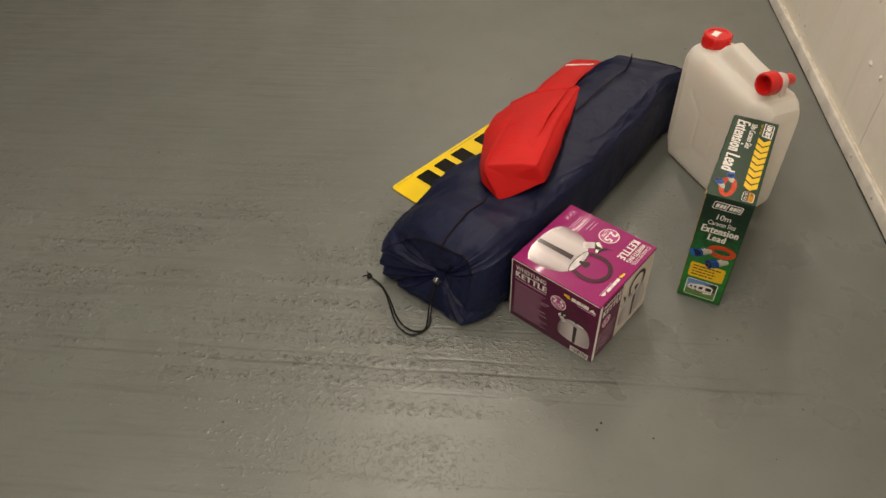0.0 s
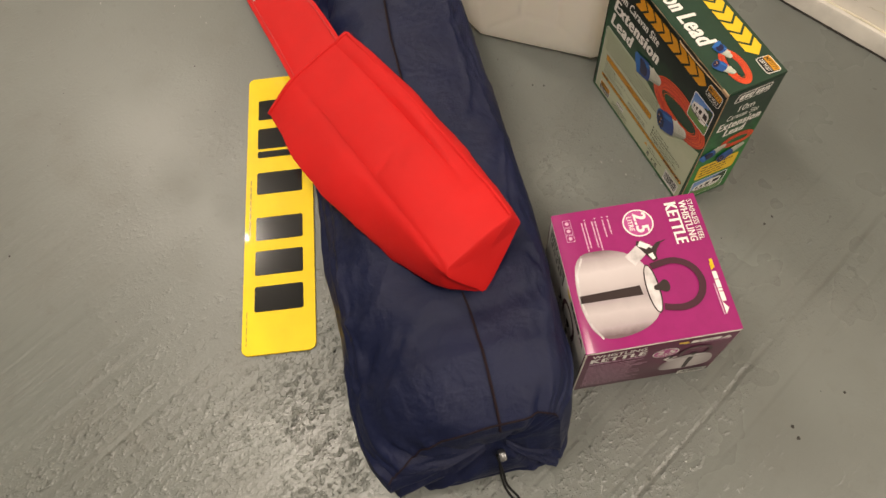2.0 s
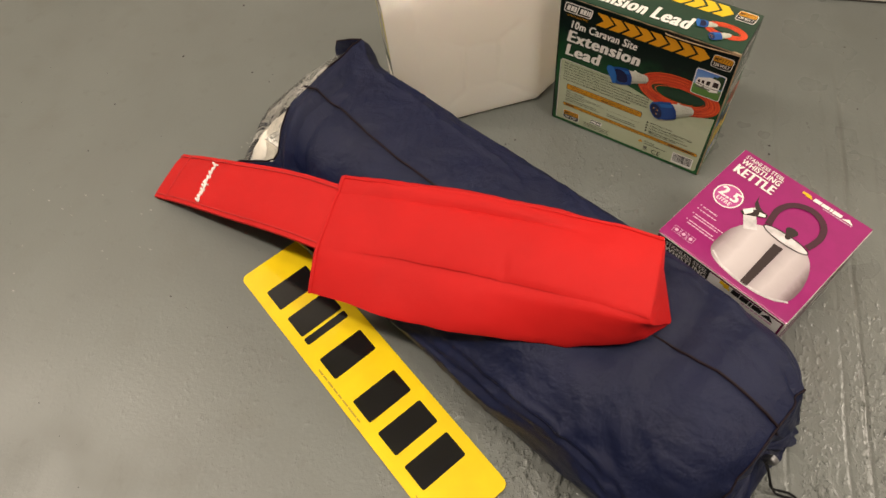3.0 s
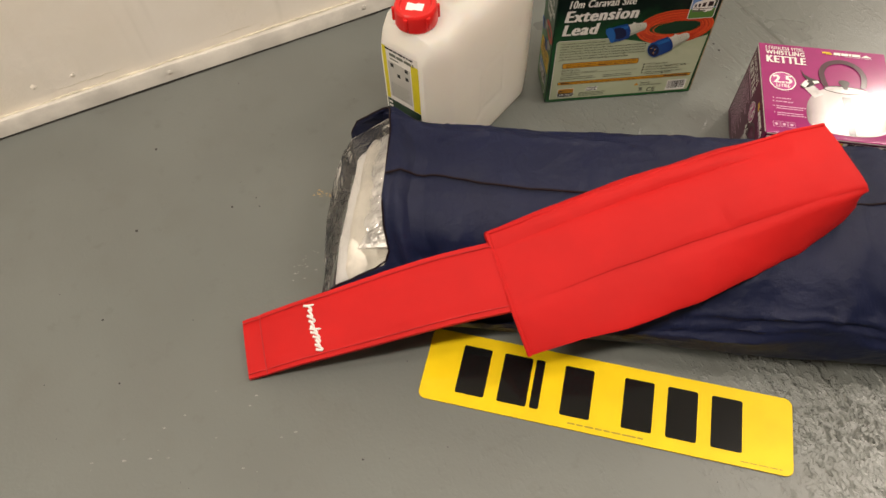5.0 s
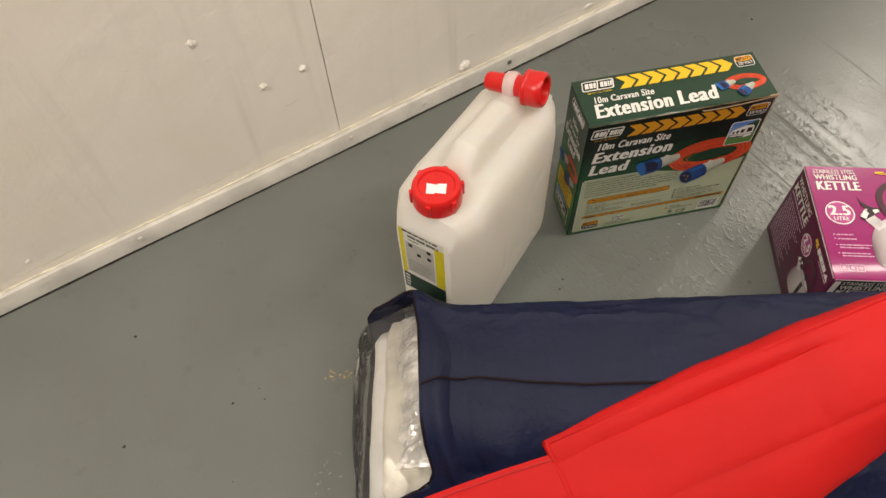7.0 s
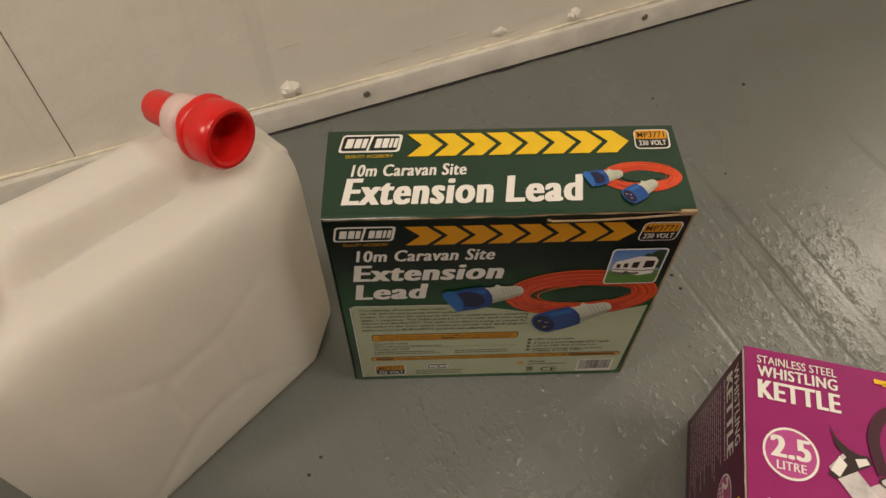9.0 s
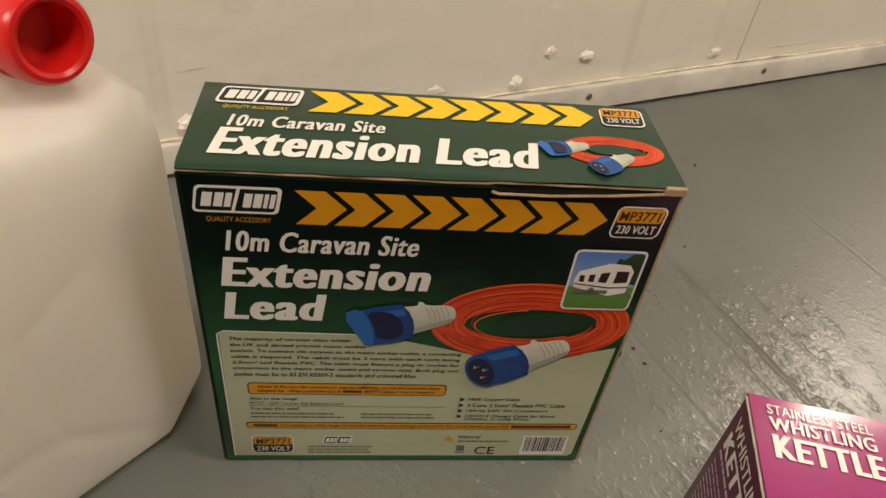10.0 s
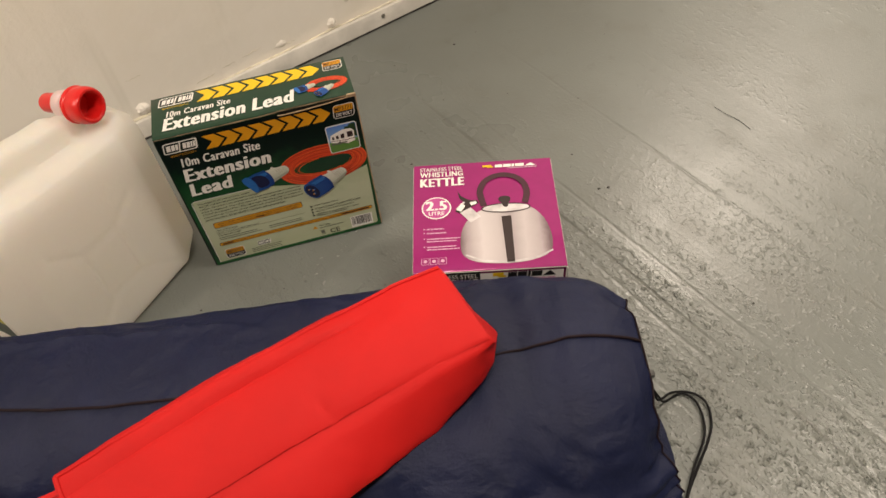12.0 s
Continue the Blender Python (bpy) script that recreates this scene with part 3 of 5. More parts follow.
# ceiling battens over the lamps
for lx, ly, _, length in LAMPS:
    batten = thing("ceiling_light", pose(lx, ly, ROOM_H, 0, 0, 15), "white fluorescent batten on the ceiling", "ceiling light", "ceiling battens")
    part("housing", box_bm(-length / 2 - 0.03, length / 2 + 0.03, -0.05, 0.05, -0.06, -0.001, 0.006), TUBE, batten)
    for ex in (-length / 2 - 0.018, length / 2 + 0.018):
        part("lampholder", box_bm(ex - 0.012, ex + 0.012, -0.02, 0.02, -0.085, -0.0605, 0.003), TUBE, batten)

# ---- things on the floor ----


def number_plate():
    t = thing("number_plate", pose(-0.006, -0.5705, 0.0005, 0, 0, -17.3), "yellow acrylic vehicle number plate lying on the floor", "number plate")
    bm = bmesh.new()
    outline = rrect(-0.26, -0.0555, 0.26, 0.0555, 0.011, 0, 6)
    rows = [[(x * f, y * f, z) for x, y in outline] for f, z in ((0.998, 0.0), (1.0, 0.001), (1.0, 0.0026), (0.9985, 0.0033))]
    bm.free()
    plate = part("plate", loft(rows), YELLOWPLATE, t, "glossy yellow acrylic")
    chars = [(-0.212, 0.050), (-0.151, 0.050), (-0.101, 0.014), (-0.061, 0.050), (0.025, 0.050), (0.086, 0.050), (0.147, 0.050)]
    for x, w in chars:
        b2 = bmesh.new()
        b2.faces.new([b2.verts.new((px, py, 0.0037)) for px, py in rrect(x + (0.003 if w > 0.02 else 0), -0.0375, x + w - (0.005 if w > 0.02 else 0.001), 0.0375, 0.003, 0, 3)])
        part("character_bar", b2, BLACKPLATE, t, "plain black bar", smooth=False)
    for x0, x1, y0, y1 in ((-0.045, 0.06, -0.0485, -0.0460), (0.19, 0.245, -0.0495, -0.0480)):
        b2 = bmesh.new()
        x = x0
        rnd = random.Random(4)
        while x < x1:
            w = rnd.uniform(0.008, 0.02)
            b2.faces.new([b2.verts.new((px, py, 0.0037)) for px, py in rrect(x, y0, min(x + w, x1), y1)])
            x += w + 0.002
        part("small_print", b2, TAN, t, smooth=False)
    return t


number_plate()

# -- navy carry bag --
BAG = pose(0.0765, -0.350, 0, 0, 0, -10.5)


def bag_extent(x):
    """Half-width to the far side, to the near side, and the height, at x along the bag."""
    far = 0.128 + 0.003 * math.sin(x * 5 + 1) - 0.008 * max(0, -x - 0.22) / 0.2 + 0.024 * math.exp(-((x + 0.385) / 0.032) ** 2) - 0.014 * max(0.0, (x - 0.15) / 0.25) ** 2
    near = 0.160 + 0.002 * x
    high = 0.179 + 0.010 * math.exp(-((x - 0.32) / 0.16) ** 2) + 0.003 * math.sin(x * 9)
    high += 0.012 * math.exp(-((x + 0.41) / 0.06) ** 2)
    return far, near, high


def bag_lean(x, z):
    """The drawn end slumps: its foot lies further out than its top."""
    f = min(1.0, max(0.0, (x - 0.20) / 0.16))
    return 0.26 * f * f * (3 - 2 * f) * (0.085 - z)


def bag_point(x, a, inset=0.0):
    """A point of the bag's skin at x along it, a turns round it from the far side."""
    far, near, high = bag_extent(x)
    c, s = math.cos(2 * math.pi * a), math.sin(2 * math.pi * a)
    y = math.copysign(abs(c) ** (0.28 if c > 0 else 0.40), c)
    z = math.copysign(abs(s) ** (0.33 if c > 0 else 0.5), s)
    y = y * (far if y > 0 else near)
    zz = high / 2 + z * high / 2
    # the far top edge stands firm, the near one slopes away under the pouch
    slope = 0.040 + 0.046 * min(1.0, max(0.0, (0.26 - x) / 0.40)) + 0.018 * min(1.0, max(0.0, (-0.10 - x) / 0.15)) + 0.030 * min(1.0, max(0.0, (-0.31 - x) / 0.09)) + 0.022 * min(1.0, max(0.0, (x - 0.22) / 0.12))
    if zz > high * 0.35:
        zz -= slope * min(1.0, (zz / high - 0.35) / 0.65) * max(0, -y / 0.132) ** 1.8
    if zz > high * 0.55:
        # the pouch weighs the cloth down
        zz -= 0.020 * min(1.0, (zz / high - 0.55) / 0.3) * math.exp(-((x - 0.22) / 0.10) ** 2 - ((y + 0.005) / 0.06) ** 2)
    lying = min(1.0, max(0.0, zz / 0.05))
    w = 0.004 * noise.noise((x * 4.0, c * 1.2 + 1, s * 1.2)) + 0.0034 * noise.noise((x * 11 + c, c * 2.2, s * 2.2 + 2)) + 0.0014 * noise.noise((x * 30 - 3 * s, c * 5, s * 5 + 3))
    for fx, fa, sk, hgt, off in ((7.0, 6.0, 9.0, 0.0034, 11.0), (13.0, 11.0, -14.0, 0.0022, 17.0)):
        fold = 1 - abs(noise.noise((x * fx + c * sk * 0.12, c * fa * 0.22 + off, s * fa * 0.22))) * 2.2
        w += hgt * max(0.0, fold) ** 5
    # drawn creases
    for cx, ca, lx, la, hgt, skew in ((-0.335, 0.285, 0.011, 0.05, 0.010, 0.55), (-0.305, 0.31, 0.012, 0.06, -0.010, 0.35), (-0.27, 0.29, 0.014, 0.045, 0.007, -0.3), (-0.22, 0.30, 0.02, 0.04, -0.006, 0.4), (-0.30, 0.17, 0.012, 0.04, 0.004, -0.5), (-0.20, 0.15, 0.010, 0.05, -0.004, 0.5), (0.06, 0.17, 0.010, 0.04, 0.004, 0.3), (0.24, 0.16, 0.012, 0.05, -0.005, -0.5), (0.31, 0.34, 0.014, 0.05, -0.006, 0.5), (0.30, 0.21, 0.018, 0.10, -0.006, 0.2), (0.365, 0.30, 0.014, 0.12, 0.006, -0.1), (0.10, 0.45, 0.16, 0.02, -0.004, 0.0), (0.21, 0.375, 0.15, 0.011, 0.0045, 0.0), (0.20, 0.395, 0.15, 0.012, -0.0035, 0.0), (0.33, 0.42, 0.010, 0.06, 0.004, 0.3), (-0.30, 0.268, 0.040, 0.010, 0.006, 0.0), (-0.29, 0.295, 0.045, 0.014, -0.006, 0.1), (0.02, 0.14, 0.012, 0.07, 0.004, 0.4), (0.17, 0.12, 0.012, 0.06, -0.004, -0.4), (-0.15, 0.13, 0.014, 0.06, -0.003, 0.3)):
        da = a - ca
        dx = x - cx - skew * da
        w += hgt * math.exp(-(dx / lx) ** 2 - (da / la) ** 2)
    # the cloth is drawn tight along its far top edge
    w *= (0.25 + 0.75 * lying) * (1 - 0.65 * math.exp(-((a - 0.085) / 0.05) ** 2))
    nrm = Vector((0, y / 0.13, (zz - high / 2) / (high / 2)))
    nrm = nrm.normalized() if nrm.length > 1e-5 else Vector((0, 0, 1))
    p = Vector((x + bag_lean(x, zz), y, zz)) + nrm * (w - inset)
    p.z = max(p.z, 0.0015 + inset)
    return p


MOUTH = [(0.0, -0.452), (0.05, -0.440), (0.085, -0.418), (0.105, -0.395), (0.12, -0.390), (0.19, -0.384), (0.25, -0.377), (0.26, -0.371), (0.29, -0.361), (0.305, -0.367), (0.32, -0.408), (0.34, -0.448), (0.37, -0.455), (0.55, -0.456), (0.75, -0.462), (0.9, -0.460), (1.0, -0.452)]


def bag_mouth(a):
    """Where the cloth ends at the open end: further out at the bottom."""
    a = a % 1.0
    for (a0, x0), (a1, x1) in zip(MOUTH, MOUTH[1:]):
        if a <= a1:
            f = (a - a0) / (a1 - a0)
            return x0 + (x1 - x0) * f * f * (3 - 2 * f)
    return MOUTH[-1][1]


BAG_END = 0.369


def bag_cap(q, a):
    """The gathered end: q runs from the last full section (0) to the drawn mouth (1)."""
    p = bag_point(BAG_END, a)
    mid = Vector((0, 0.014, 0.090))
    th = radians(74) * min(1.0, q / 0.55)
    scale = math.cos(th) ** (0.29 + 0.08 * math.cos(2 * math.pi * (a - 0.08)))
    x = BAG_END + 0.074 * math.sin(th)
    if q > 0.55:
        f = (q - 0.55) / 0.45
        scale *= 1 - 0.86 * f
        x += 0.006 * f - 0.016 * f * f
    grow = min(1.0, max(0.0, (q - 0.18) / 0.4))
    grow = grow * grow * (3 - 2 * grow)
    pleat = 0.9 * abs(math.sin(a * math.pi * 9 + 2 * math.sin(a * 12.566) + 1.5)) ** 0.8 - 0.5 + 0.5 * noise.noise((a * 18, 5, q * 2.2)) + 0.6 * noise.noise((math.cos(a * 6.283) * 7, math.sin(a * 6.283) * 7, q * 5))
    pleat *= 0.35 + 0.65 * min(1.0, abs((a - 0.08 + 0.5) % 1.0 - 0.5) / 0.14)
    hem = 0.005 * math.exp(-((q - 0.50) / 0.03) ** 2)
    fade = 1 - 0.5 * max(0, q - 0.8) / 0.2
    out = mid + (Vector((0, p.y, p.z)) - mid) * (scale * (1 + 0.065 * pleat * grow * fade))
    out.x = x + 0.012 * pleat * grow * fade + hem + bag_lean(x, out.z)
    # it sags on to the floor
    low = max(0.0, 1 - out.z / 0.07)
    out.z -= 0.6 * low * out.z * (1 - q)
    out.z = max(out.z, 0.0015)
    return out


def bag_skin():
    n, rings = 150, []
    # lining, folded back inside
    for q, ins in ((0.14, 0.006), (0.07, 0.006), (0.02, 0.005), (0.003, 0.004)):
        rings.append([bag_point(bag_mouth(k / n) + q, k / n, ins) for k in range(n)])
    for q in range(0, 13):
        rings.append([bag_point(bag_mouth(k / n) + (-0.335 - bag_mouth(k / n)) * q / 12, k / n, 0.0025 if q == 0 else 0.0) for k in range(n)])
    for x in np.linspace(-0.329, BAG_END, 90):
        rings.append([bag_point(x, k / n) for k in range(n)])
    for q in np.linspace(0.03, 1.0, 44):
        rings.append([bag_cap(q, k / n) for k in range(n)])
    return loft(rings, caps=(False, True))


def carry_bag():
    t = thing("carry_bag", BAG, "long navy nylon drawstring carry bag, open at one end", "bag")
    part("bag_body", bag_skin(), NAVY, t, "creased navy nylon")
    # seam tape along the top
    pts = []
    for i in range(71):
        x = -0.374 + (BAG_END + 0.374) * i / 70
        yy = float(np.interp(x, (-0.38, -0.35, -0.31, -0.25, -0.17, -0.08, 0.1, 0.26, 0.31, 0.37), (-0.006, 0.004, 0.010, 0.005, -0.002, 0.001, 0.004, 0.006, 0.014, 0.015))) + 0.0012 * math.sin(x * 31)
        far, near, _ = bag_extent(x)
        c = (yy / far) ** (1 / 0.28) if yy > 0 else -(-yy / near) ** (1 / 0.40)
        a = math.acos(c) / (2 * math.pi)
        pts.append(bag_point(x, a) + Vector((0, 0, 0.0012)))
    for q in np.linspace(0.04, 0.62, 18):
        pts.append(bag_cap(q, a) + Vector((0.0008, 0, 0.001)))
    part("seam_tape", tube_bm(pts, 0.0017, 8), SEAM, t, "dark brown seam tape")
    part("hem_stitching", tube_bm([bag_cap(0.50, k / 120) * 1.0 + Vector((0.0006, 0, 0.0006)) for k in range(8, 58)], 0.0011, 6), SEAM, t, "brown hem stitching")
    # rim of the mouth
    rim = [bag_point(bag_mouth(k / 90), k / 90, 0.001) for k in range(91)]
    part("mouth_binding", tube_bm(rim, 0.0014, 8), SEAM, t, "dark binding round the mouth")
    tog = part("cord_toggle", box_bm(-0.004, 0.008, -0.005, 0.005, -0.010, 0.010, 0.003), FILLET, t, "small grey plastic toggle", pose(0.445, 0.0134, 0.086, 0, 25, 0))
    inv = BAG.inverted()
    a = [(0.515, -0.424, 0.085), (0.532, -0.422, 0.045), (0.545, -0.421, 0.012), (0.568, -0.413, 0.005), (0.592, -0.420, 0.004), (0.604, -0.438, 0.004), (0.597, -0.466, 0.004), (0.580, -0.488, 0.004), (0.556, -0.511, 0.004), (0.527, -0.540, 0.004), (0.514, -0.562, 0.005), (0.503, -0.592, 0.005)]
    b = [(0.516, -0.421, 0.083), (0.536, -0.426, 0.040), (0.552, -0.424, 0.010), (0.579, -0.417, 0.004), (0.592, -0.432, 0.004), (0.590, -0.458, 0.004), (0.576, -0.484, 0.007), (0.548, -0.513, 0.007), (0.522, -0.545, 0.006), (0.511, -0.566, 0.005), (0.505, -0.588, 0.005)]
    for line in (a, b):
        part("drawstring", tube_bm([inv @ v for v in smooth_path(line, 8)], 0.0016, 8, lambda t: 1 + 0.06 * math.sin(t * 300)), CORD, t, "thin black drawstring")
    knot = [(0.503 + 0.004 * math.cos(k), -0.592 + 0.004 * math.sin(k), 0.005 + 0.003 * math.sin(2 * k)) for k in np.linspace(0, 9, 30)]
    part("knot", tube_bm([inv @ Vector(v) for v in knot], 0.0022, 8), CORD, t, "knotted cord end")
    for dx, dy in ((-0.010, -0.012), (0.006, -0.014)):
        part("frayed_end", tube_bm([inv @ Vector(v) for v in smooth_path([(0.503, -0.592, 0.005), (0.503 + dx * 0.5, -0.592 + dy * 0.6, 0.006), (0.503 + dx, -0.592 + dy, 0.003)], 5)], 0.0014, 6), CORD, t)
    return t


carry_bag()


def packed_awning():
    t = thing("packed_contents", BAG, "white folded packing in crinkled clear plastic, inside the navy bag", "packing")

    def inner(x, a, inset):
        p = bag_point(max(x, -0.36), a, inset)
        return Vector((x, p.y, p.z))

    def slab(x0, x1, y0, y1, z0, z1, wob, seed):
        """A soft folded layer whose front edge is uneven."""
        rows = []
        for i in range(61):
            y = y0 + (y1 - y0) * i / 60
            e = min(1.0, min(i, 60 - i) / 4 + 0.25)
            w = wob * noise.noise((y * 22, seed, 0)) + 0.5 * wob * noise.noise((y * 70, seed, 3))
            zm, h = (z0 + z1) / 2 + 0.3 * wob * noise.noise((y * 15, 4, seed)) - 0.034 * max(0.0, (-y - 0.05) / 0.06) ** 2, (z1 - z0) / 2 * (0.75 + 0.25 * e)
            xf = x0 + w + 0.008 * (1 - e)
            rows.append([(xf + h * 0.9 * (1 - math.cos(q)), y, zm - h * math.sin(q)) if abs(q) < 1.6 else (x1, y * 0.9, zm - h * math.copysign(1, q)) for q in (-2, -1.57, -1.1, -0.7, -0.3, 0.0, 0.3, 0.7, 1.1, 1.57, 2)])
        return loft(rows)

    part("folded_sheet", slab(-0.444, -0.345, -0.100, 0.112, 0.036, 0.060, 0.003, 1), PAPER, t, "white folded packing sheet")
    part("folded_sheet", slab(-0.447, -0.345, -0.120, 0.114, 0.042, 0.100, 0.0025, 2), PAPER, t, "white folded packing sheet")
    part("folded_sheet", slab(-0.426, -0.345, -0.114, 0.116, 0.094, 0.124, 0.003, 3), CREAMBOARD, t, "cream folded packing sheet")
    # crumpled film wadded over the top layers
    rows = []
    for i in range(54):
        y = -0.084 + 0.200 * i / 53
        row = []
        for k in range(18):
            f = k / 17
            low = 0.034 * max(0.0, -y / 0.085) ** 1.6
            yj = y + 0.0024 * noise.noise((i * 1.7, k * 1.9, 8))
            x, z = -0.411 + 0.070 * f ** 1.3, 0.112 + (0.048 - low) * math.sin(f * 1.45)
            w = 0.0
            for fr, am in ((26, 0.010), (60, 0.005)):
                w += am * (abs(noise.noise((yj * fr, x * fr * 0.5, z * fr * 0.5 + fr))) - 0.22)
            w += 0.0015 * noise.noise((i * 2.3, k * 2.7, 3))
            row.append((x - w * 0.8, yj, z + w * 0.7))
        row += [(-0.335, y * 0.8, 0.140 - low), (-0.335, y * 0.8, 0.088)]
        rows.append(row)
    part("crumpled_film", loft(rows), WRAP, t, "crumpled shiny plastic wrapping", smooth=False)
    # crumpled clear sleeve
    n, rings = 130, []
    for i in range(40):
        x = -0.466 + 0.12 * i / 39
        f = (0.90 + 0.10 * min(1, i / 5))
        row = []
        for k in range(n):
            mid = Vector((x, 0.0, 0.08))
            p = mid + (inner(x, k / n, 0.007) - mid) * f
            w = 0.004 * (abs(noise.noise((x * 20, p.y * 18, p.z * 18))) - 0.3) + 0.0014 * (abs(noise.noise((x * 60, p.y * 50, p.z * 50 + 3))) - 0.25)
            d = (p - mid).normalized()
            p.z *= 0.62 + 0.38 * min(1.0, i / 26)
            row.append(p + d * min(w, 0.003) + Vector((0.004 * noise.noise((p.y * 12, p.z * 12, 7)) * max(0, 1 - i / 10), 0, 0)))
        rings.append(row)
    tail = rings[0]
    c0 = sum(tail, Vector()) / n
    close = [[c0 + (p - c0) * f + Vector((-0.004 * (1 - f) + 0.003 * noise.noise((p.y * 30, p.z * 30, f * 6)), 0, 0)) for p in tail] for f in (0.15, 0.4, 0.65, 0.85)]
    part("plastic_sleeve", loft(close + rings, caps=(True, False)), FILM, t, "crinkled clear plastic sleeve")
    return t


packed_awning()

# -- red padded pouch with its strap --


def lerp3(keys, s):
    """A point on a path of (s, (x, y, z)) keys, smoothly."""
    for (s0, a), (s1, b) in zip(keys, keys[1:]):
        if s <= s1:
            f = (s - s0) / (s1 - s0)
            return Vector(a).lerp(Vector(b), f)
    return Vector(keys[-1][1])


EDGE_BACK = [(0, (-0.156, -0.372, 0.152)), (0.5, (0.084, -0.339, 0.223)), (0.85, (0.243, -0.314, 0.253)), (1, (0.298, -0.307, 0.254))]
EDGE_SEAM = [(0, (-0.130, -0.480, 0.121)), (0.5, (0.104, -0.445, 0.198)), (0.85, (0.262, -0.417, 0.236)), (1, (0.327, -0.406, 0.240))]
EDGE_LOW = [(0, (-0.112, -0.532, 0.086)), (0.25, (-0.002, -0.524, 0.124)), (0.5, (0.113, -0.501, 0.152)), (0.8, (0.252, -0.449, 0.166)), (0.92, (0.314, -0.416, 0.186)), (0.96, (0.331, -0.401, 0.192)), (1, (0.347, -0.362, 0.178))]
EDGE_UNDER = [(0, (-0.160, -0.372, 0.146)), (0.5, (0.085, -0.326, 0.180)), (0.85, (0.246, -0.296, 0.196)), (1, (0.292, -0.289, 0.213))]


PANEL, SIDE = 30, 22      # points across the top panel and the side panel


def pouch_ring(s):
    a, b, c, d = (lerp3(e, s) for e in (EDGE_BACK, EDGE_SEAM, EDGE_LOW, EDGE_UNDER))
    mid = (a + b + c + d) / 4
    full = math.sin(math.pi * min(1, s * 0.9 + 0.06)) ** 0.6
    row = []
    for p, q, n, bulge in ((a, b, PANEL, 0.013), (b, c, SIDE, 0.013), (c, d, 10, -0.012), (d, a, 9, 0.012)):
        out = ((p + q) / 2 - mid).normalized()
        for k in range(n):
            f = k / n
            puff = math.sin(math.pi * f) ** 0.8
            valley = 0.0
            if p is c:
                tip = max(0.0, (s - 0.84) / 0.16)
                valley = -0.004 * tip * tip * math.sin(math.pi * f) / max(full, 0.2) * full
            if n == PANEL:
                # a long stitched crease parts the back strip from the top panel
                fade = min(1.0, max(0.0, (0.80 - s) / 0.35))
                two = 0.45 * math.sin(math.pi * f / 0.2) ** 0.6 if f < 0.2 else 1.05 * max(0.0, math.sin(math.pi * (f - 0.2) / 0.8)) ** 0.5
                puff = puff * (1 - fade) + two * fade
                valley = 0.0048 * fade * math.exp(-((f - 0.2) / 0.022) ** 2) + 0.0085 * math.exp(-((1 - f) / 0.026) ** 2)
            elif n == SIDE:
                puff = math.sin(math.pi * f) ** 0.5
                valley = 0.0085 * math.exp(-(f / 0.040) ** 2)
            v = p.lerp(q, f) + out * (bulge * full * puff - valley)
            w = 0.0030 * noise.noise((v.x * 12, v.y * 18, v.z * 18)) + 0.0010 * noise.noise((v.x * 45, v.y * 50, v.z * 50))
            if n == PANEL:
                w -= 0.0042 * math.exp(-((s - 0.60 - 0.05 * (f - 0.8)) / 0.010) ** 2 - ((f - 0.86) / 0.14) ** 2)
            row.append(v + out * w)
    return row


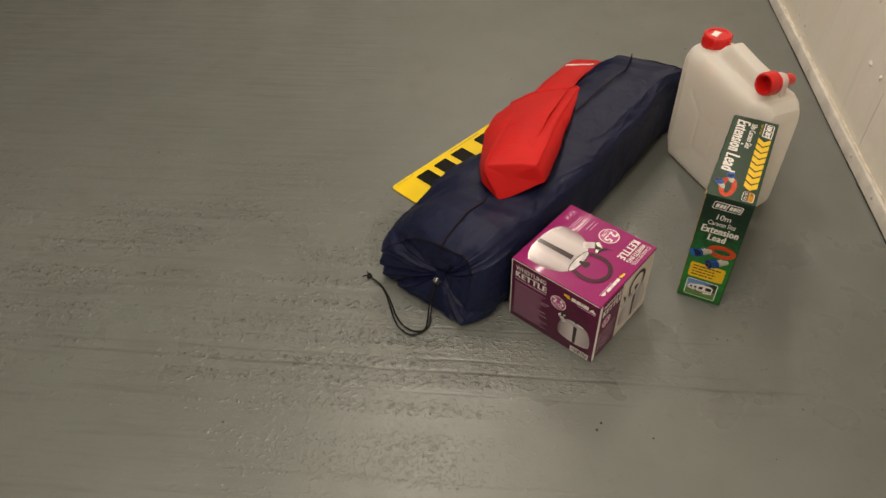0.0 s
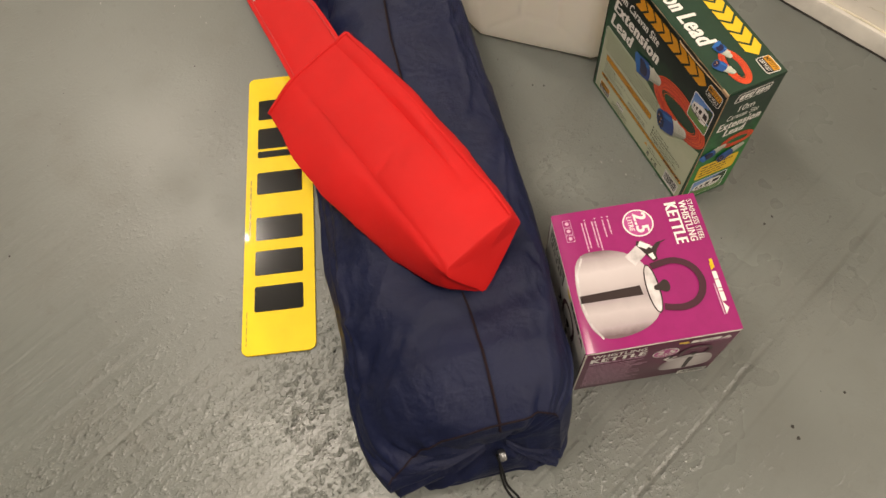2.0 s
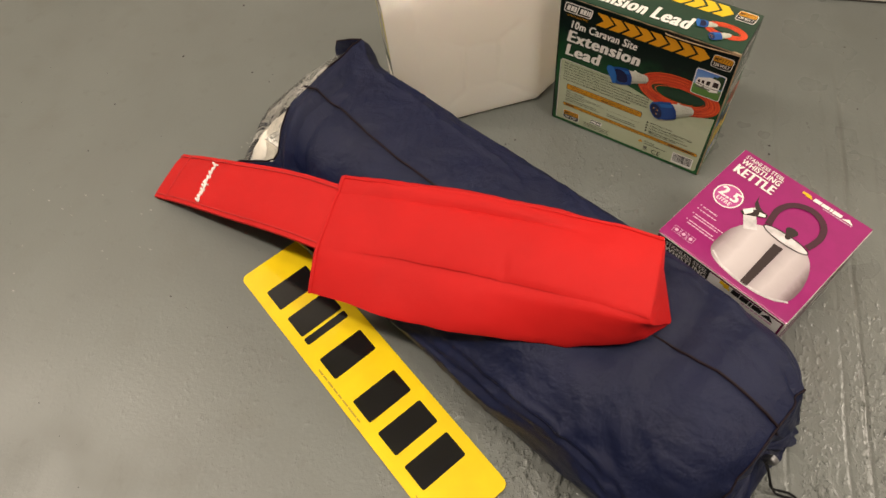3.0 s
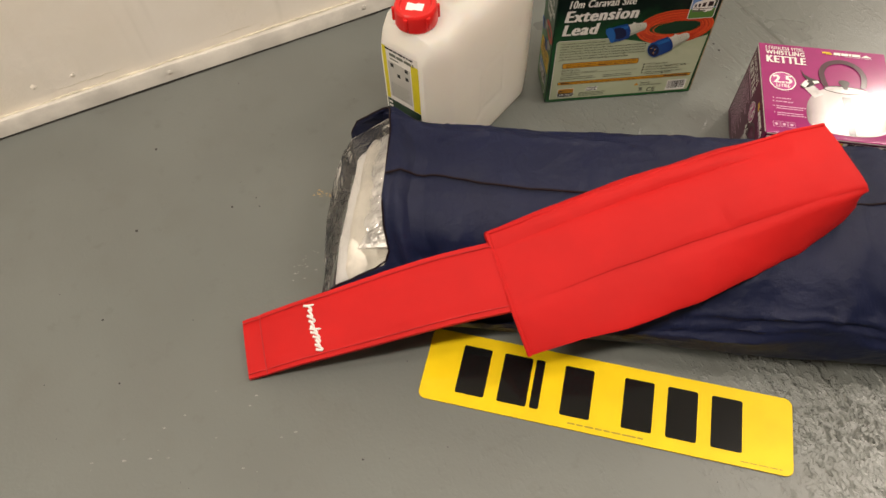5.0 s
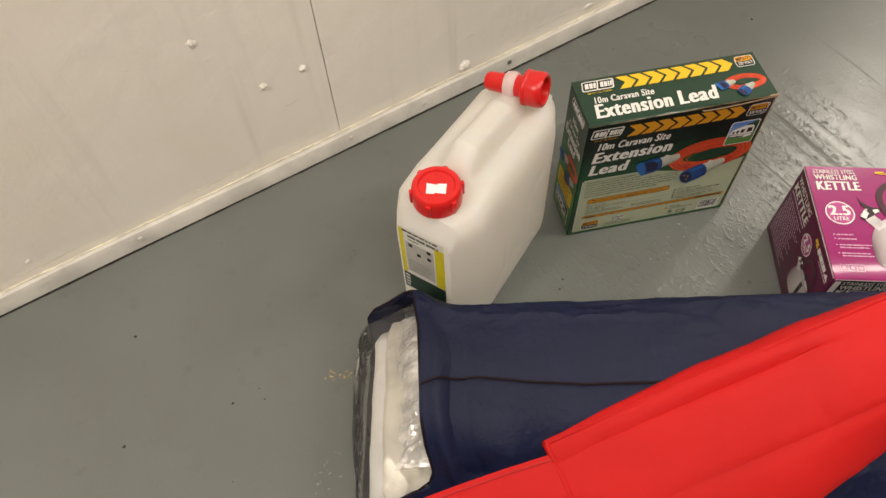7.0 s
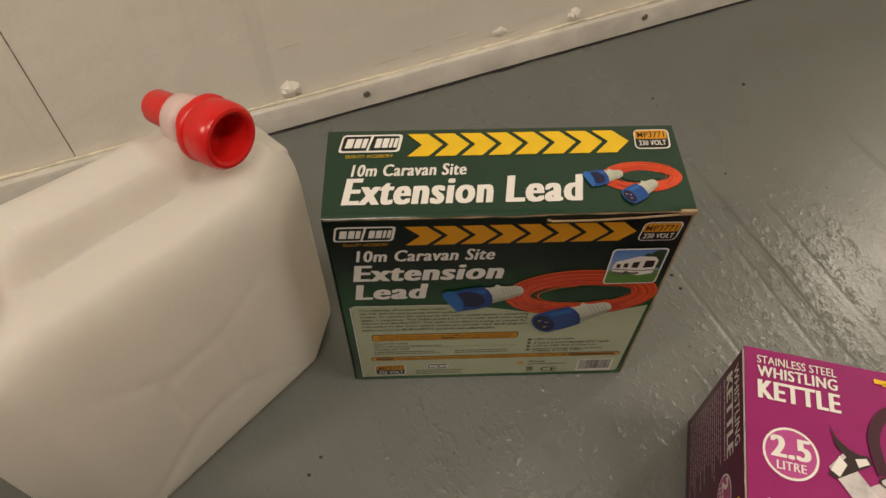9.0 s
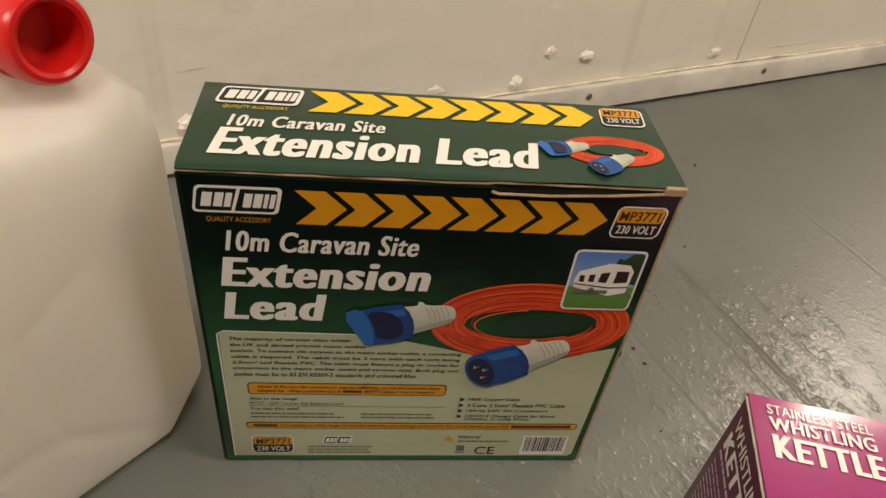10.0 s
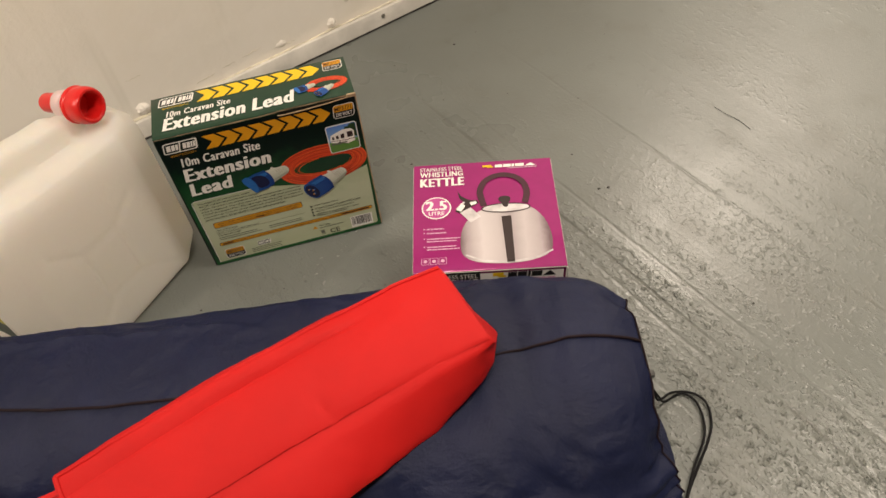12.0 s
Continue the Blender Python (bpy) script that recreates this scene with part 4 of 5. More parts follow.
def red_pouch():
    t = thing("padded_pouch", pose(0, 0, 0), "red padded fabric pouch with flat strap across a navy bag", "pouch")
    rings = [pouch_ring(s) for s in np.linspace(0, 1, 96)]
    end = rings[-1]
    mid = sum(end, Vector()) / len(end)
    for f, o in ((0.985, 0.004), (0.90, 0.007), (0.75, 0.009), (0.5, 0.010), (0.25, 0.0105)):
        rings.append([mid + (p - mid) * f + Vector((0.95, 0.12, 0.0)) * (o * 0.3) for p in end])
    part("padded_body", loft(rings), RED, t, "stuffed red fabric body")
    for keys, name, shift in ((EDGE_SEAM, "seam_piping", 0.0), (EDGE_BACK, "seam_piping", 0.0)):
        pts = []
        for s in np.linspace(0, 1, 60):
            r = pouch_ring(s)
            pts.append(r[PANEL] if keys is EDGE_SEAM else r[0])
        part(name, tube_bm(pts, 0.0026 if keys is EDGE_BACK else 0.0006, 8), RED, t, "red piped seam" if keys is EDGE_BACK else "sunken red seam")
    pts = [pouch_ring(s)[6] + Vector((0, 0, -0.0006)) for s in np.linspace(0.0, 0.62, 40)]
    part("stitch_line", tube_bm(pts, 0.0009, 6), RED, t, "sunken stitch line")
    cuff = [pouch_ring(0.0)[k] for k in range(0, PANEL + SIDE + 1)]
    part("seam_piping", tube_bm(cuff, 0.0034, 8), RED, t, "red piped seam")
    # strap
    sa, sb = Vector((-0.153, -0.386, 0.147)), Vector((-0.131, -0.480, 0.119))
    ea, eb = Vector((-0.529, -0.410, 0.016)), Vector((-0.514, -0.502, 0.004))
    rings = []
    for i in range(41):
        f = i / 40
        sag = 0.009 * math.sin(math.pi * f) + 0.002 * math.sin(f * 9)
        p, q = sa.lerp(ea, f), sb.lerp(eb, f)
        p.z += sag + 0.004 * math.sin(f * 5)
        q.z = max(q.z + sag, 0.006)
        p.z = max(p.z, 0.008)
        row = []
        for k in range(13):
            g = k / 12
            v = p.lerp(q, g)
            puff = 0.003 * math.sin(math.pi * g) ** 0.5 - (0.0018 * (math.exp(-((g - 0.09) / 0.03) ** 2) + math.exp(-((g - 0.91) / 0.03) ** 2)))
            row.append(v + Vector((0, 0, 0.002 + puff - 0.0015 * math.exp(-((f - 0.925) / 0.012) ** 2) + 0.0008 * noise.noise((f * 30, g * 5, 1)))))
        for k in range(12, -1, -1):
            v = p.lerp(q, k / 12)
            row.append(v + Vector((0, 0, -0.003)))
        rings.append(row)
    strap = part("strap", loft(rings), RED, t, "flat red webbing strap with a white printed mark")
    for g in (0.07, 0.93):
        line = [Vector(r[0]).lerp(Vector(r[12]), g) + Vector((0, 0, 0.0016)) for r in rings]
        part("stitch_line", tube_bm(line, 0.0009, 6), REDSEAM, strap, "stitched strap edge")
    hem = [Vector(rings[37][k]) + Vector((0, 0, 0.0004)) for k in range(13)]
    part("stitch_line", tube_bm(hem, 0.0010, 6), REDSEAM, strap, "stitched strap end")
    return strap, (sa, sb, ea, eb)


strap, (SA, SB, EA, EB) = red_pouch()


def strap_mark():
    """A white script mark, drawn as plain wavy strokes across the strap."""
    me_bm = bmesh.new()
    for f0, g0, g1, seed in ((0.716, 0.12, 0.60, 1), (0.708, 0.52, 0.88, 2)):
        line = []
        for i in range(110):
            u = i / 109
            g = g0 + (g1 - g0) * u
            g += 0.035 * math.sin(u * 34 + 1.2)
            f = f0 - 0.013 * math.cos(u * 34) * (1.5 if u < 0.12 else 0.65 + 0.35 * math.sin(u * 13 + seed))
            v = SA.lerp(EA, f).lerp(SB.lerp(EB, f), g)
            sag = 0.009 * math.sin(math.pi * f) + 0.002 * math.sin(f * 9)
            v.z += sag + 0.004 * math.sin(f * 5) * (1 - g) + 0.0062
            line.append(v)
        tb = tube_bm(line, 0.0019, 6)
        tmp = bpy.data.meshes.new("mark")
        tb.to_mesh(tmp)
        tb.free()
        me_bm.from_mesh(tmp)
        bpy.data.meshes.remove(tmp)
    part("printed_mark", me_bm, WHITEINK, strap, "white script-like mark")


strap_mark()

# -- jerry can --
CAN = pose(-0.1633, -0.017, 0, 0, 0, 48.0)


def curve_at(keys, x):
    return float(np.interp(x, [k[0] for k in keys], [k[1] for k in keys]))


CAN_SIDE = [(-0.152, 0.244), (-0.135, 0.258), (-0.06, 0.258), (0.0, 0.252), (0.09, 0.244), (0.135, 0.242), (0.152, 0.234)]     # where the flat side ends
CAN_DECK = [(-0.152, 0.262), (-0.135, 0.287), (-0.065, 0.297), (-0.04, 0.293), (0.06, 0.284), (0.10, 0.282), (0.135, 0.281), (0.152, 0.265)]  # the deck beside the handle
CAN_RIDGE = [(-0.152, 0.264), (-0.135, 0.289), (-0.072, 0.297), (-0.055, 0.316), (-0.035, 0.329), (0.03, 0.318), (0.062, 0.314), (0.076, 0.305), (0.090, 0.304), (0.110, 0.302), (0.122, 0.285), (0.135, 0.282), (0.152, 0.266)]


def chaikin(pts, n=2):
    for _ in range(n):
        out = [pts[0]]
        for a, b in zip(pts, pts[1:]):
            out += [(a[0] * 0.75 + b[0] * 0.25, a[1] * 0.75 + b[1] * 0.25), (a[0] * 0.25 + b[0] * 0.75, a[1] * 0.25 + b[1] * 0.75)]
        pts = [*out, pts[-1]]
    return pts


def resample(pts, n):
    p = np.array(pts)
    d = np.concatenate([[0], np.cumsum(np.hypot(*np.diff(p, axis=0).T))])
    t = np.linspace(0, d[-1], n)
    return list(zip(np.interp(t, d, p[:, 0]), np.interp(t, d, p[:, 1])))


EMBOSS = [((-0.020, 0.168), (0.032, 0.168)), ((-0.020, 0.078), (0.032, 0.078)), ((-0.022, 0.168), (-0.070, 0.205)), ((0.034, 0.168), (0.075, 0.195)), ((0.034, 0.078), (0.100, 0.022)), ((-0.022, 0.078), (-0.085, 0.030)), ((-0.026, 0.160), (-0.026, 0.086)), ((0.038, 0.160), (0.038, 0.086))]


def emboss(x, z):
    h = 0.0
    for (x0, z0), (x1, z1) in EMBOSS:
        dx, dz = x1 - x0, z1 - z0
        f = min(1, max(0, ((x - x0) * dx + (z - z0) * dz) / (dx * dx + dz * dz)))
        d = math.hypot(x - x0 - f * dx, z - z0 - f * dz)
        h = max(h, math.exp(-(d / 0.0045) ** 2))
    return h


def can_ring(x, n=64):
    e = abs(x)
    q = min(1.0, max(0.0, (e - 0.104) / 0.048))
    half = 0.0635 - 0.024 * (q * q * 4 if q < 0.08 else q - 0.0544 if q < 0.9 else q - 0.0544 + (q - 0.9) ** 2 * 4)
    foot = 0.004 + 0.012 * q
    zs, zd, zr = curve_at(CAN_SIDE, x), curve_at(CAN_DECK, x), curve_at(CAN_RIDGE, x)
    hw = 0.020 if x < 0.07 else 0.020 - 0.006 * min(1.0, (x - 0.07) / 0.02) if x < 0.112 else 0.022
    prof = [(0.0, foot * 0.4), (half - 0.024, foot * 0.4), (half - 0.004, foot), (half, foot + 0.018), (half, 0.09), (half, zs - 0.03), (half, zs), (half * 0.93, zs + (zd - zs) * 0.62), (half * 0.74, zd - 0.003), (hw + 0.014, zd - 0.001), (hw + 0.004, zd + 0.001), (hw, zd + (zr - zd) * 0.6), (hw * 0.75, zr), (0.0, zr + 0.001)]
    pts = resample(chaikin(prof, 2), n)
    out = []
    for y, z in pts:
        d = -0.0018 * emboss(x, z) if y > half * 0.93 and z < zs else 0.0
        out.append((x, -(y + d), z))
    back = [(x, y, z) for x, y, z in [(x, -p[1], p[2]) for p in out[1:-1]]]
    return out + back[::-1]


def jerry_can():
    t = thing("jerry_can", CAN, "milky white plastic water jerry can with red cap and tap", "jerry can")
    xs = [*np.linspace(-0.152, -0.102, 16), *np.linspace(-0.0995, 0.0995, 84), *np.linspace(0.102, 0.152, 16)]
    body = part("can_body", loft([[(px * (1.0 if px > 0 else 0.925), py, pz) for px, py, pz in can_ring(x)] for x in xs]), MILKY, t, "milky translucent polyethylene body")
    part("neck", lathe([(0.027, 0.280), (0.027, 0.300), (0.024, 0.301)], 36), MILKY, t, "", pose(-0.0995, 0.0015, -0.006))
    cap = part("screw_cap", lathe([(0.0295, 0.297), (0.0312, 0.298), (0.0312, 0.320), (0.0302, 0.3235), (0.0280, 0.3255), (0.0232, 0.3255), (0.0220, 0.3235), (0.0216, 0.3230), (0.001, 0.3232)], 48), REDPLASTIC, t, "ribbed red screw cap", pose(-0.0995, 0.0015, -0.006))
    for k in range(6):
        part("grip_rib", box_bm(0.0300, 0.0342, -0.0032, 0.0035, 0.301, 0.3215, 0.0015), REDPLASTIC, cap, "", pose(0, 0, 0, 0, 0, 60 * k + 12))
    stk = bmesh.new()
    stk.faces.new([stk.verts.new((x, y, 0.32365)) for x, y in ((-0.012, -0.008), (-0.002, -0.0085), (-0.001, -0.0065), (0.012, -0.008), (0.0125, 0.0075), (0.002, 0.0075), (0.001, 0.0055), (-0.012, 0.008))])
    part("sticker", stk, PAPER, cap, "torn white paper sticker", pose(-0.004, -0.002, 0, 0, 0, -62), smooth=False)
    seat = pose(0.1015, 0.004, 0.310, -8.5, 0, 6.5)
    part("tap", lathe([(0.0060, -0.0405), (0.0105, -0.0390), (0.0128, -0.0345), (0.0138, -0.008), (0.0150, 0.0), (0.0150, 0.011), (0.0165, 0.0150), (0.0220, 0.0165), (0.0242, 0.0180), (0.0245, 0.0205), (0.0240, 0.0220), (0.0230, 0.0230), (0.0240, 0.0300), (0.0242, 0.0370), (0.0234, 0.0420), (0.0215, 0.0448), (0.0192, 0.0453), (0.0170, 0.0440), (0.0158, 0.0400), (0.0148, 0.020), (0.002, 0.018)], 48, "y"), REDPLASTIC, t, "red push-fit tap with an open mouth", seat)
    rings = []
    for y, r, drop in ((0.0112, 0.0140, 0.040), (0.0110, 0.0155, 0.041), (0.0095, 0.0172, 0.042), (0.0050, 0.0182, 0.043), (0.000, 0.0182, 0.043), (-0.0035, 0.0176, 0.042), (-0.0050, 0.0162, 0.042), (-0.0053, 0.0145, 0.041)):
        arc = [(r * math.cos(a), r * math.sin(a)) for a in np.linspace(0, math.pi, 17)]
        foot = [(-r * 1.04, -drop * 0.25), (-r * 1.16, -drop * 0.5), (-r * 1.42, -drop * 0.75), (-r * 1.9, -drop), (r * 1.9, -drop), (r * 1.42, -drop * 0.75), (r * 1.16, -drop * 0.5), (r * 1.04, -drop * 0.25)]
        rings.append([(u, y, v) for u, v in arc + foot])
    part("tap_web", loft(rings), MILKY, t, "moulded web that holds the tap", seat)
    # label on the narrow end
    lab = Sheet(t, pose(-0.1408, 0.003, 0, 0, 0, -90))
    lab.rect("label", -34, 108, 34, 260, WHITEINK, 1, 1.0, "white and yellow printed label")
    lab.rect("label_strip", -34, 150, -27, 258, LABELYELLOW, 2)
    lab.rect("label_strip", 20, 150, 34, 246, LABELYELLOW, 2)
    lab.rect("label_foot", -34, 109, 34, 149, GREEN, 2)
    lab.lines("label_print", -28, 26, 252, 258, 1, BLACKINK, 3, 0.1, 0.6, True, 3)
    lab.lines("label_print", -20, 26, 242, 250, 1, GREYINK, 3, 0.0, 0.7, True, 5)
    lab.lines("label_print", -20, -4, 236, 240, 1, GREYINK, 3, 0.0, 0.7, True, 6)
    lab.rect("label_panel", -25, 158, 18, 232, LABELGREY, 3)
    lab.lines("label_print", -22, 15, 160, 190, 8, GREYINK, 4, 0.2, 0.25, True, 7)
    for px, pz in ((-20, 222), (8, 224), (8, 208), (-8, 206)):
        lab.rect("label_picture", px, pz, px + 6, pz + 7, BLACKINK, 4)
    lab.lines("label_print", -32, -24, 112, 146, 4, WHITEINK, 3, 0.2, 0.5, True, 8)
    return t


jerry_can()


# -- extension lead box --
def brand_lozenge(sh, x0, z0, x1, z1, layer=2):
    """The maker's mark as a plain outlined lozenge with a slash."""
    h = z1 - z0
    sh.rect("mark_outline", x0, z0, x1 - 0.18 * h, z1, WHITEINK, layer, h * 0.16, "white outlined lozenge", 0.18)
    sh.rect("mark_field", x0 + h * 0.10, z0 + h * 0.09, x1 - 0.18 * h - h * 0.10, z1 - h * 0.09, GREENDARK, layer + 1, h * 0.12, "", 0.18)
    w = x1 - x0
    bars = [rrect(x0 + w * a, z0 + h * 0.24, x0 + w * b, z1 - h * 0.24, 0, 0.22) for a, b in ((0.10, 0.21), (0.235, 0.33), (0.35, 0.42), (0.55, 0.64), (0.66, 0.75), (0.77, 0.815), (0.835, 0.89))]
    bars.append([(x0 + w * 0.42, z0 + h * 0.02), (x0 + w * 0.455, z0 + h * 0.02), (x0 + w * 0.555, z1 - h * 0.02), (x0 + w * 0.515, z1 - h * 0.02)])
    for bar in bars:
        sh.shape("mark_bar", [bar], WHITEINK, layer + 2, "plain pale bar")


def chevrons(sh, x0, x1, z0, z1, n, material, layer=2):
    step = (x1 - x0) / (n + 0.32)
    nose = step * 0.55
    for i in range(n):
        x = x0 + i * step
        w = step * 0.78
        zc = (z0 + z1) / 2
        sh.shape("chevron", [[(x, z0), (x + w, z0), (x + w + nose, zc), (x + w, z1), (x, z1), (x + nose, zc)]], material, layer)


def code_badge(sh, x0, z0, x1, z1, layer=2, lean=0.08):
    h = z1 - z0
    sh.rect("badge_edge", x0, z0, x1, z1, WHITEINK, layer, h * 0.2, "rounded code badge", lean)
    sh.rect("badge_field", x0 + 1, z0 + 1, x1 - 1, z1 - 1, BLACKINK, layer + 1, h * 0.17, "", lean)
    sh.rect("badge_top", x0 + 1.6, z0 + h * 0.5, x1 - 1.0, z1 - 1.2, AMBER, layer + 2, h * 0.1, "", lean)
    sh.text("badge_text", "MP3771", x0 + 3.4, z0 + h * 0.56, x1 - 2.4, z1 - h * 0.14, BROWNINK, layer + 3, 0.028, 0.1)
    sh.text("badge_text", "230 VOLT", x0 + 3.6, z0 + h * 0.16, x1 - 2.6, z0 + h * 0.42, WHITEINK, layer + 3, 0.030, 0.1)


def plug_print(sh, x, z, turn, size, layer, mouth=True):
    """A blue and white site plug, printed: a collar with a round mouth, or with its lid shut, and a ridged grip."""
    c, s = math.cos(radians(turn)), math.sin(radians(turn))

    def at(u, v):
        return (x + size * (c * u - s * v), z + size * (s * u + c * v))

    grip = [at(u, v) for u, v in ((0.46, -0.25), (0.74, -0.21), (1.00, -0.16), (1.08, -0.08), (1.09, 0.06), (1.03, 0.14), (0.78, 0.19), (0.74, 0.27), (0.69, 0.27), (0.68, 0.21), (0.46, 0.25))]
    sh.shape("plug_grip", [rounded(grip, 1)], PLUGWHITE, layer, "printed white plug grip")
    sh.shape("grip_shade", [[at(u, v) for u, v in ((0.48, -0.245), (0.74, -0.205), (1.00, -0.155), (1.06, -0.08), (0.98, -0.09), (0.74, -0.12), (0.48, -0.15))]], PLUGSHADE, layer + 1)
    body = [at(u, v) for u, v in ((0.0, -0.30), (0.22, -0.325), (0.50, -0.30), (0.56, -0.15), (0.58, 0.0), (0.56, 0.15), (0.50, 0.29), (0.22, 0.315), (0.0, 0.30))]
    sh.shape("plug_body", [body], BLUE, layer + 2, "printed blue plug body")
    sh.shape("plug_light", [[at(u, v) for u, v in ((0.10, 0.12), (0.52, 0.10), (0.51, 0.21), (0.12, 0.24))]], BLUELIGHT, layer + 3)
    for k in range(5):
        sh.shape("grip_line", stroke([at(0.76 + 0.055 * k, -0.17 + 0.006 * k), at(0.785 + 0.055 * k, 0.0), at(0.765 + 0.055 * k, 0.17 - 0.008 * k)], size * 0.009), PLUGSHADE, layer + 2)
    if mouth:
        sh.shape("plug_rim", [oval(*at(0.02, 0.0), size * 0.19, size * 0.31, turn, 24)], BLUE, layer + 4, "printed plug rim")
        sh.shape("plug_face", [oval(*at(0.005, -0.005), size * 0.15, size * 0.255, turn, 20)], NAVYINK, layer + 5, "printed plug mouth")
        for u, v in ((-0.035, 0.11), (0.045, 0.02), (-0.02, -0.10)):
            sh.shape("plug_pin", stroke([at(u, v), at(u + 0.055, v - 0.012)], size * 0.034), BLUELIGHT, layer + 6)
            sh.shape("pin_tip", [oval(*at(u, v), size * 0.018, size * 0.026, turn, 8)], AMBER, layer + 7)
    else:
        sh.shape("plug_lid", [rounded([at(u, v) for u, v in ((-0.20, 0.30), (0.02, 0.36), (0.10, 0.10), (0.06, -0.24), (-0.06, -0.34), (-0.12, -0.10))], 1)], BLUELIGHT, layer + 4, "printed bright blue plug lid")
        sh.shape("plug_flap", [rounded([at(u, v) for u, v in ((0.06, 0.26), (0.34, 0.22), (0.46, 0.0), (0.40, -0.24), (0.08, -0.22), (0.12, 0.04))], 1)], NAVYINK, layer + 5)


def coil_print(sh, cx, cz, rx, rz, layer):
    """A coil of red-orange cable, printed as many thin turns that cross a little."""
    thin = min(rx, rz)
    sh.shape("cable_coil", ring(cx, cz, rx, rz, thin * 0.62, 0, 40), ORANGE, layer, "printed orange cable coil")
    rnd = random.Random(17)
    for k in range(11):
        f = 1 - 0.042 * k - 0.01
        dx, dz = rx * rnd.uniform(-0.025, 0.025), rz * rnd.uniform(-0.05, 0.05)
        a0 = rnd.uniform(0, 360)
        turn_ring = ring(cx + dx, cz + dz, rx * f, rz * (f - 0.017 * k), thin * (0.022 if k % 2 else 0.034), rnd.uniform(-2, 2), 44, a0, a0 + rnd.uniform(190, 330))
        sh.shape("cable_turn", turn_ring, ORANGEDARK if k % 2 else ORANGELIGHT, layer + 1)


def caravan_photo(sh, x0, z0, x1, z1, layer=2, lean=0.0):
    w, h = x1 - x0, z1 - z0
    sh.rect("photo_edge", x0, z0, x1, z1, WHITEINK, layer, h * 0.08, "small printed photo of a caravan on grass", lean)
    sh.rect("photo_sky", x0 + w * 0.03, z0 + h * 0.03, x1 - w * 0.03, z1 - h * 0.03, SKYP, layer + 1, h * 0.06, "", lean)

    def at(u, v):
        return (x0 + w * u + lean * h * v, z0 + h * v)

    sh.shape("photo_tree", [[at(u, v) for u, v in ((0.55, 0.55), (0.96, 0.45), (0.96, 0.95), (0.80, 0.96), (0.70, 0.86), (0.62, 0.88), (0.56, 0.72))]], TREEP, layer + 2)
    sh.shape("photo_caravan", [[at(u, v) for u, v in ((0.10, 0.40), (0.62, 0.26), (0.86, 0.32), (0.88, 0.68), (0.80, 0.78), (0.52, 0.80), (0.12, 0.66), (0.08, 0.52))]], WHITEINK, layer + 3)
    for p in (((0.15, 0.50), (0.22, 0.49), (0.22, 0.60), (0.15, 0.60)), ((0.28, 0.50), (0.36, 0.49), (0.36, 0.62), (0.28, 0.61)), ((0.42, 0.50), (0.54, 0.48), (0.56, 0.66), (0.44, 0.64)), ((0.64, 0.48), (0.83, 0.50), (0.82, 0.68), (0.65, 0.68))):
        sh.shape("photo_window", [[at(u, v) for u, v in p]], DARKINK, layer + 4)
    sh.shape("photo_stripe", stroke([at(0.10, 0.46), at(0.60, 0.40), at(0.87, 0.42)], h * 0.02), BROWNINK, layer + 4)
    sh.shape("photo_step", [[at(u, v) for u, v in ((0.86, 0.30), (0.98, 0.22), (0.98, 0.25), (0.87, 0.34))]], GREYINK, layer + 3)
    sh.shape("photo_wheel", [oval(*at(0.36, 0.34), w * 0.05, h * 0.06, 0, 12), rrect(*at(0.10, 0.36), *at(0.60, 0.30))], GREYINK, layer + 4)


def barcode(sh, x0, z0, x1, z1, layer=2, seed=2):
    sh.rect("barcode_field", x0, z0, x1, z1, WHITEINK, layer, 0, "white barcode field")
    rnd = random.Random(seed)
    polys, x = [], x0 + 2
    while x < x1 - 2.5:
        w = rnd.choice((0.4, 0.4, 0.8, 1.2))
        polys.append(rrect(x, z0 + (z1 - z0) * 0.18, x + w, z1 - 1.5))
        x += w + rnd.choice((0.5, 0.5, 0.9))
    sh.shape("barcode", polys, BLACKINK, layer + 1)


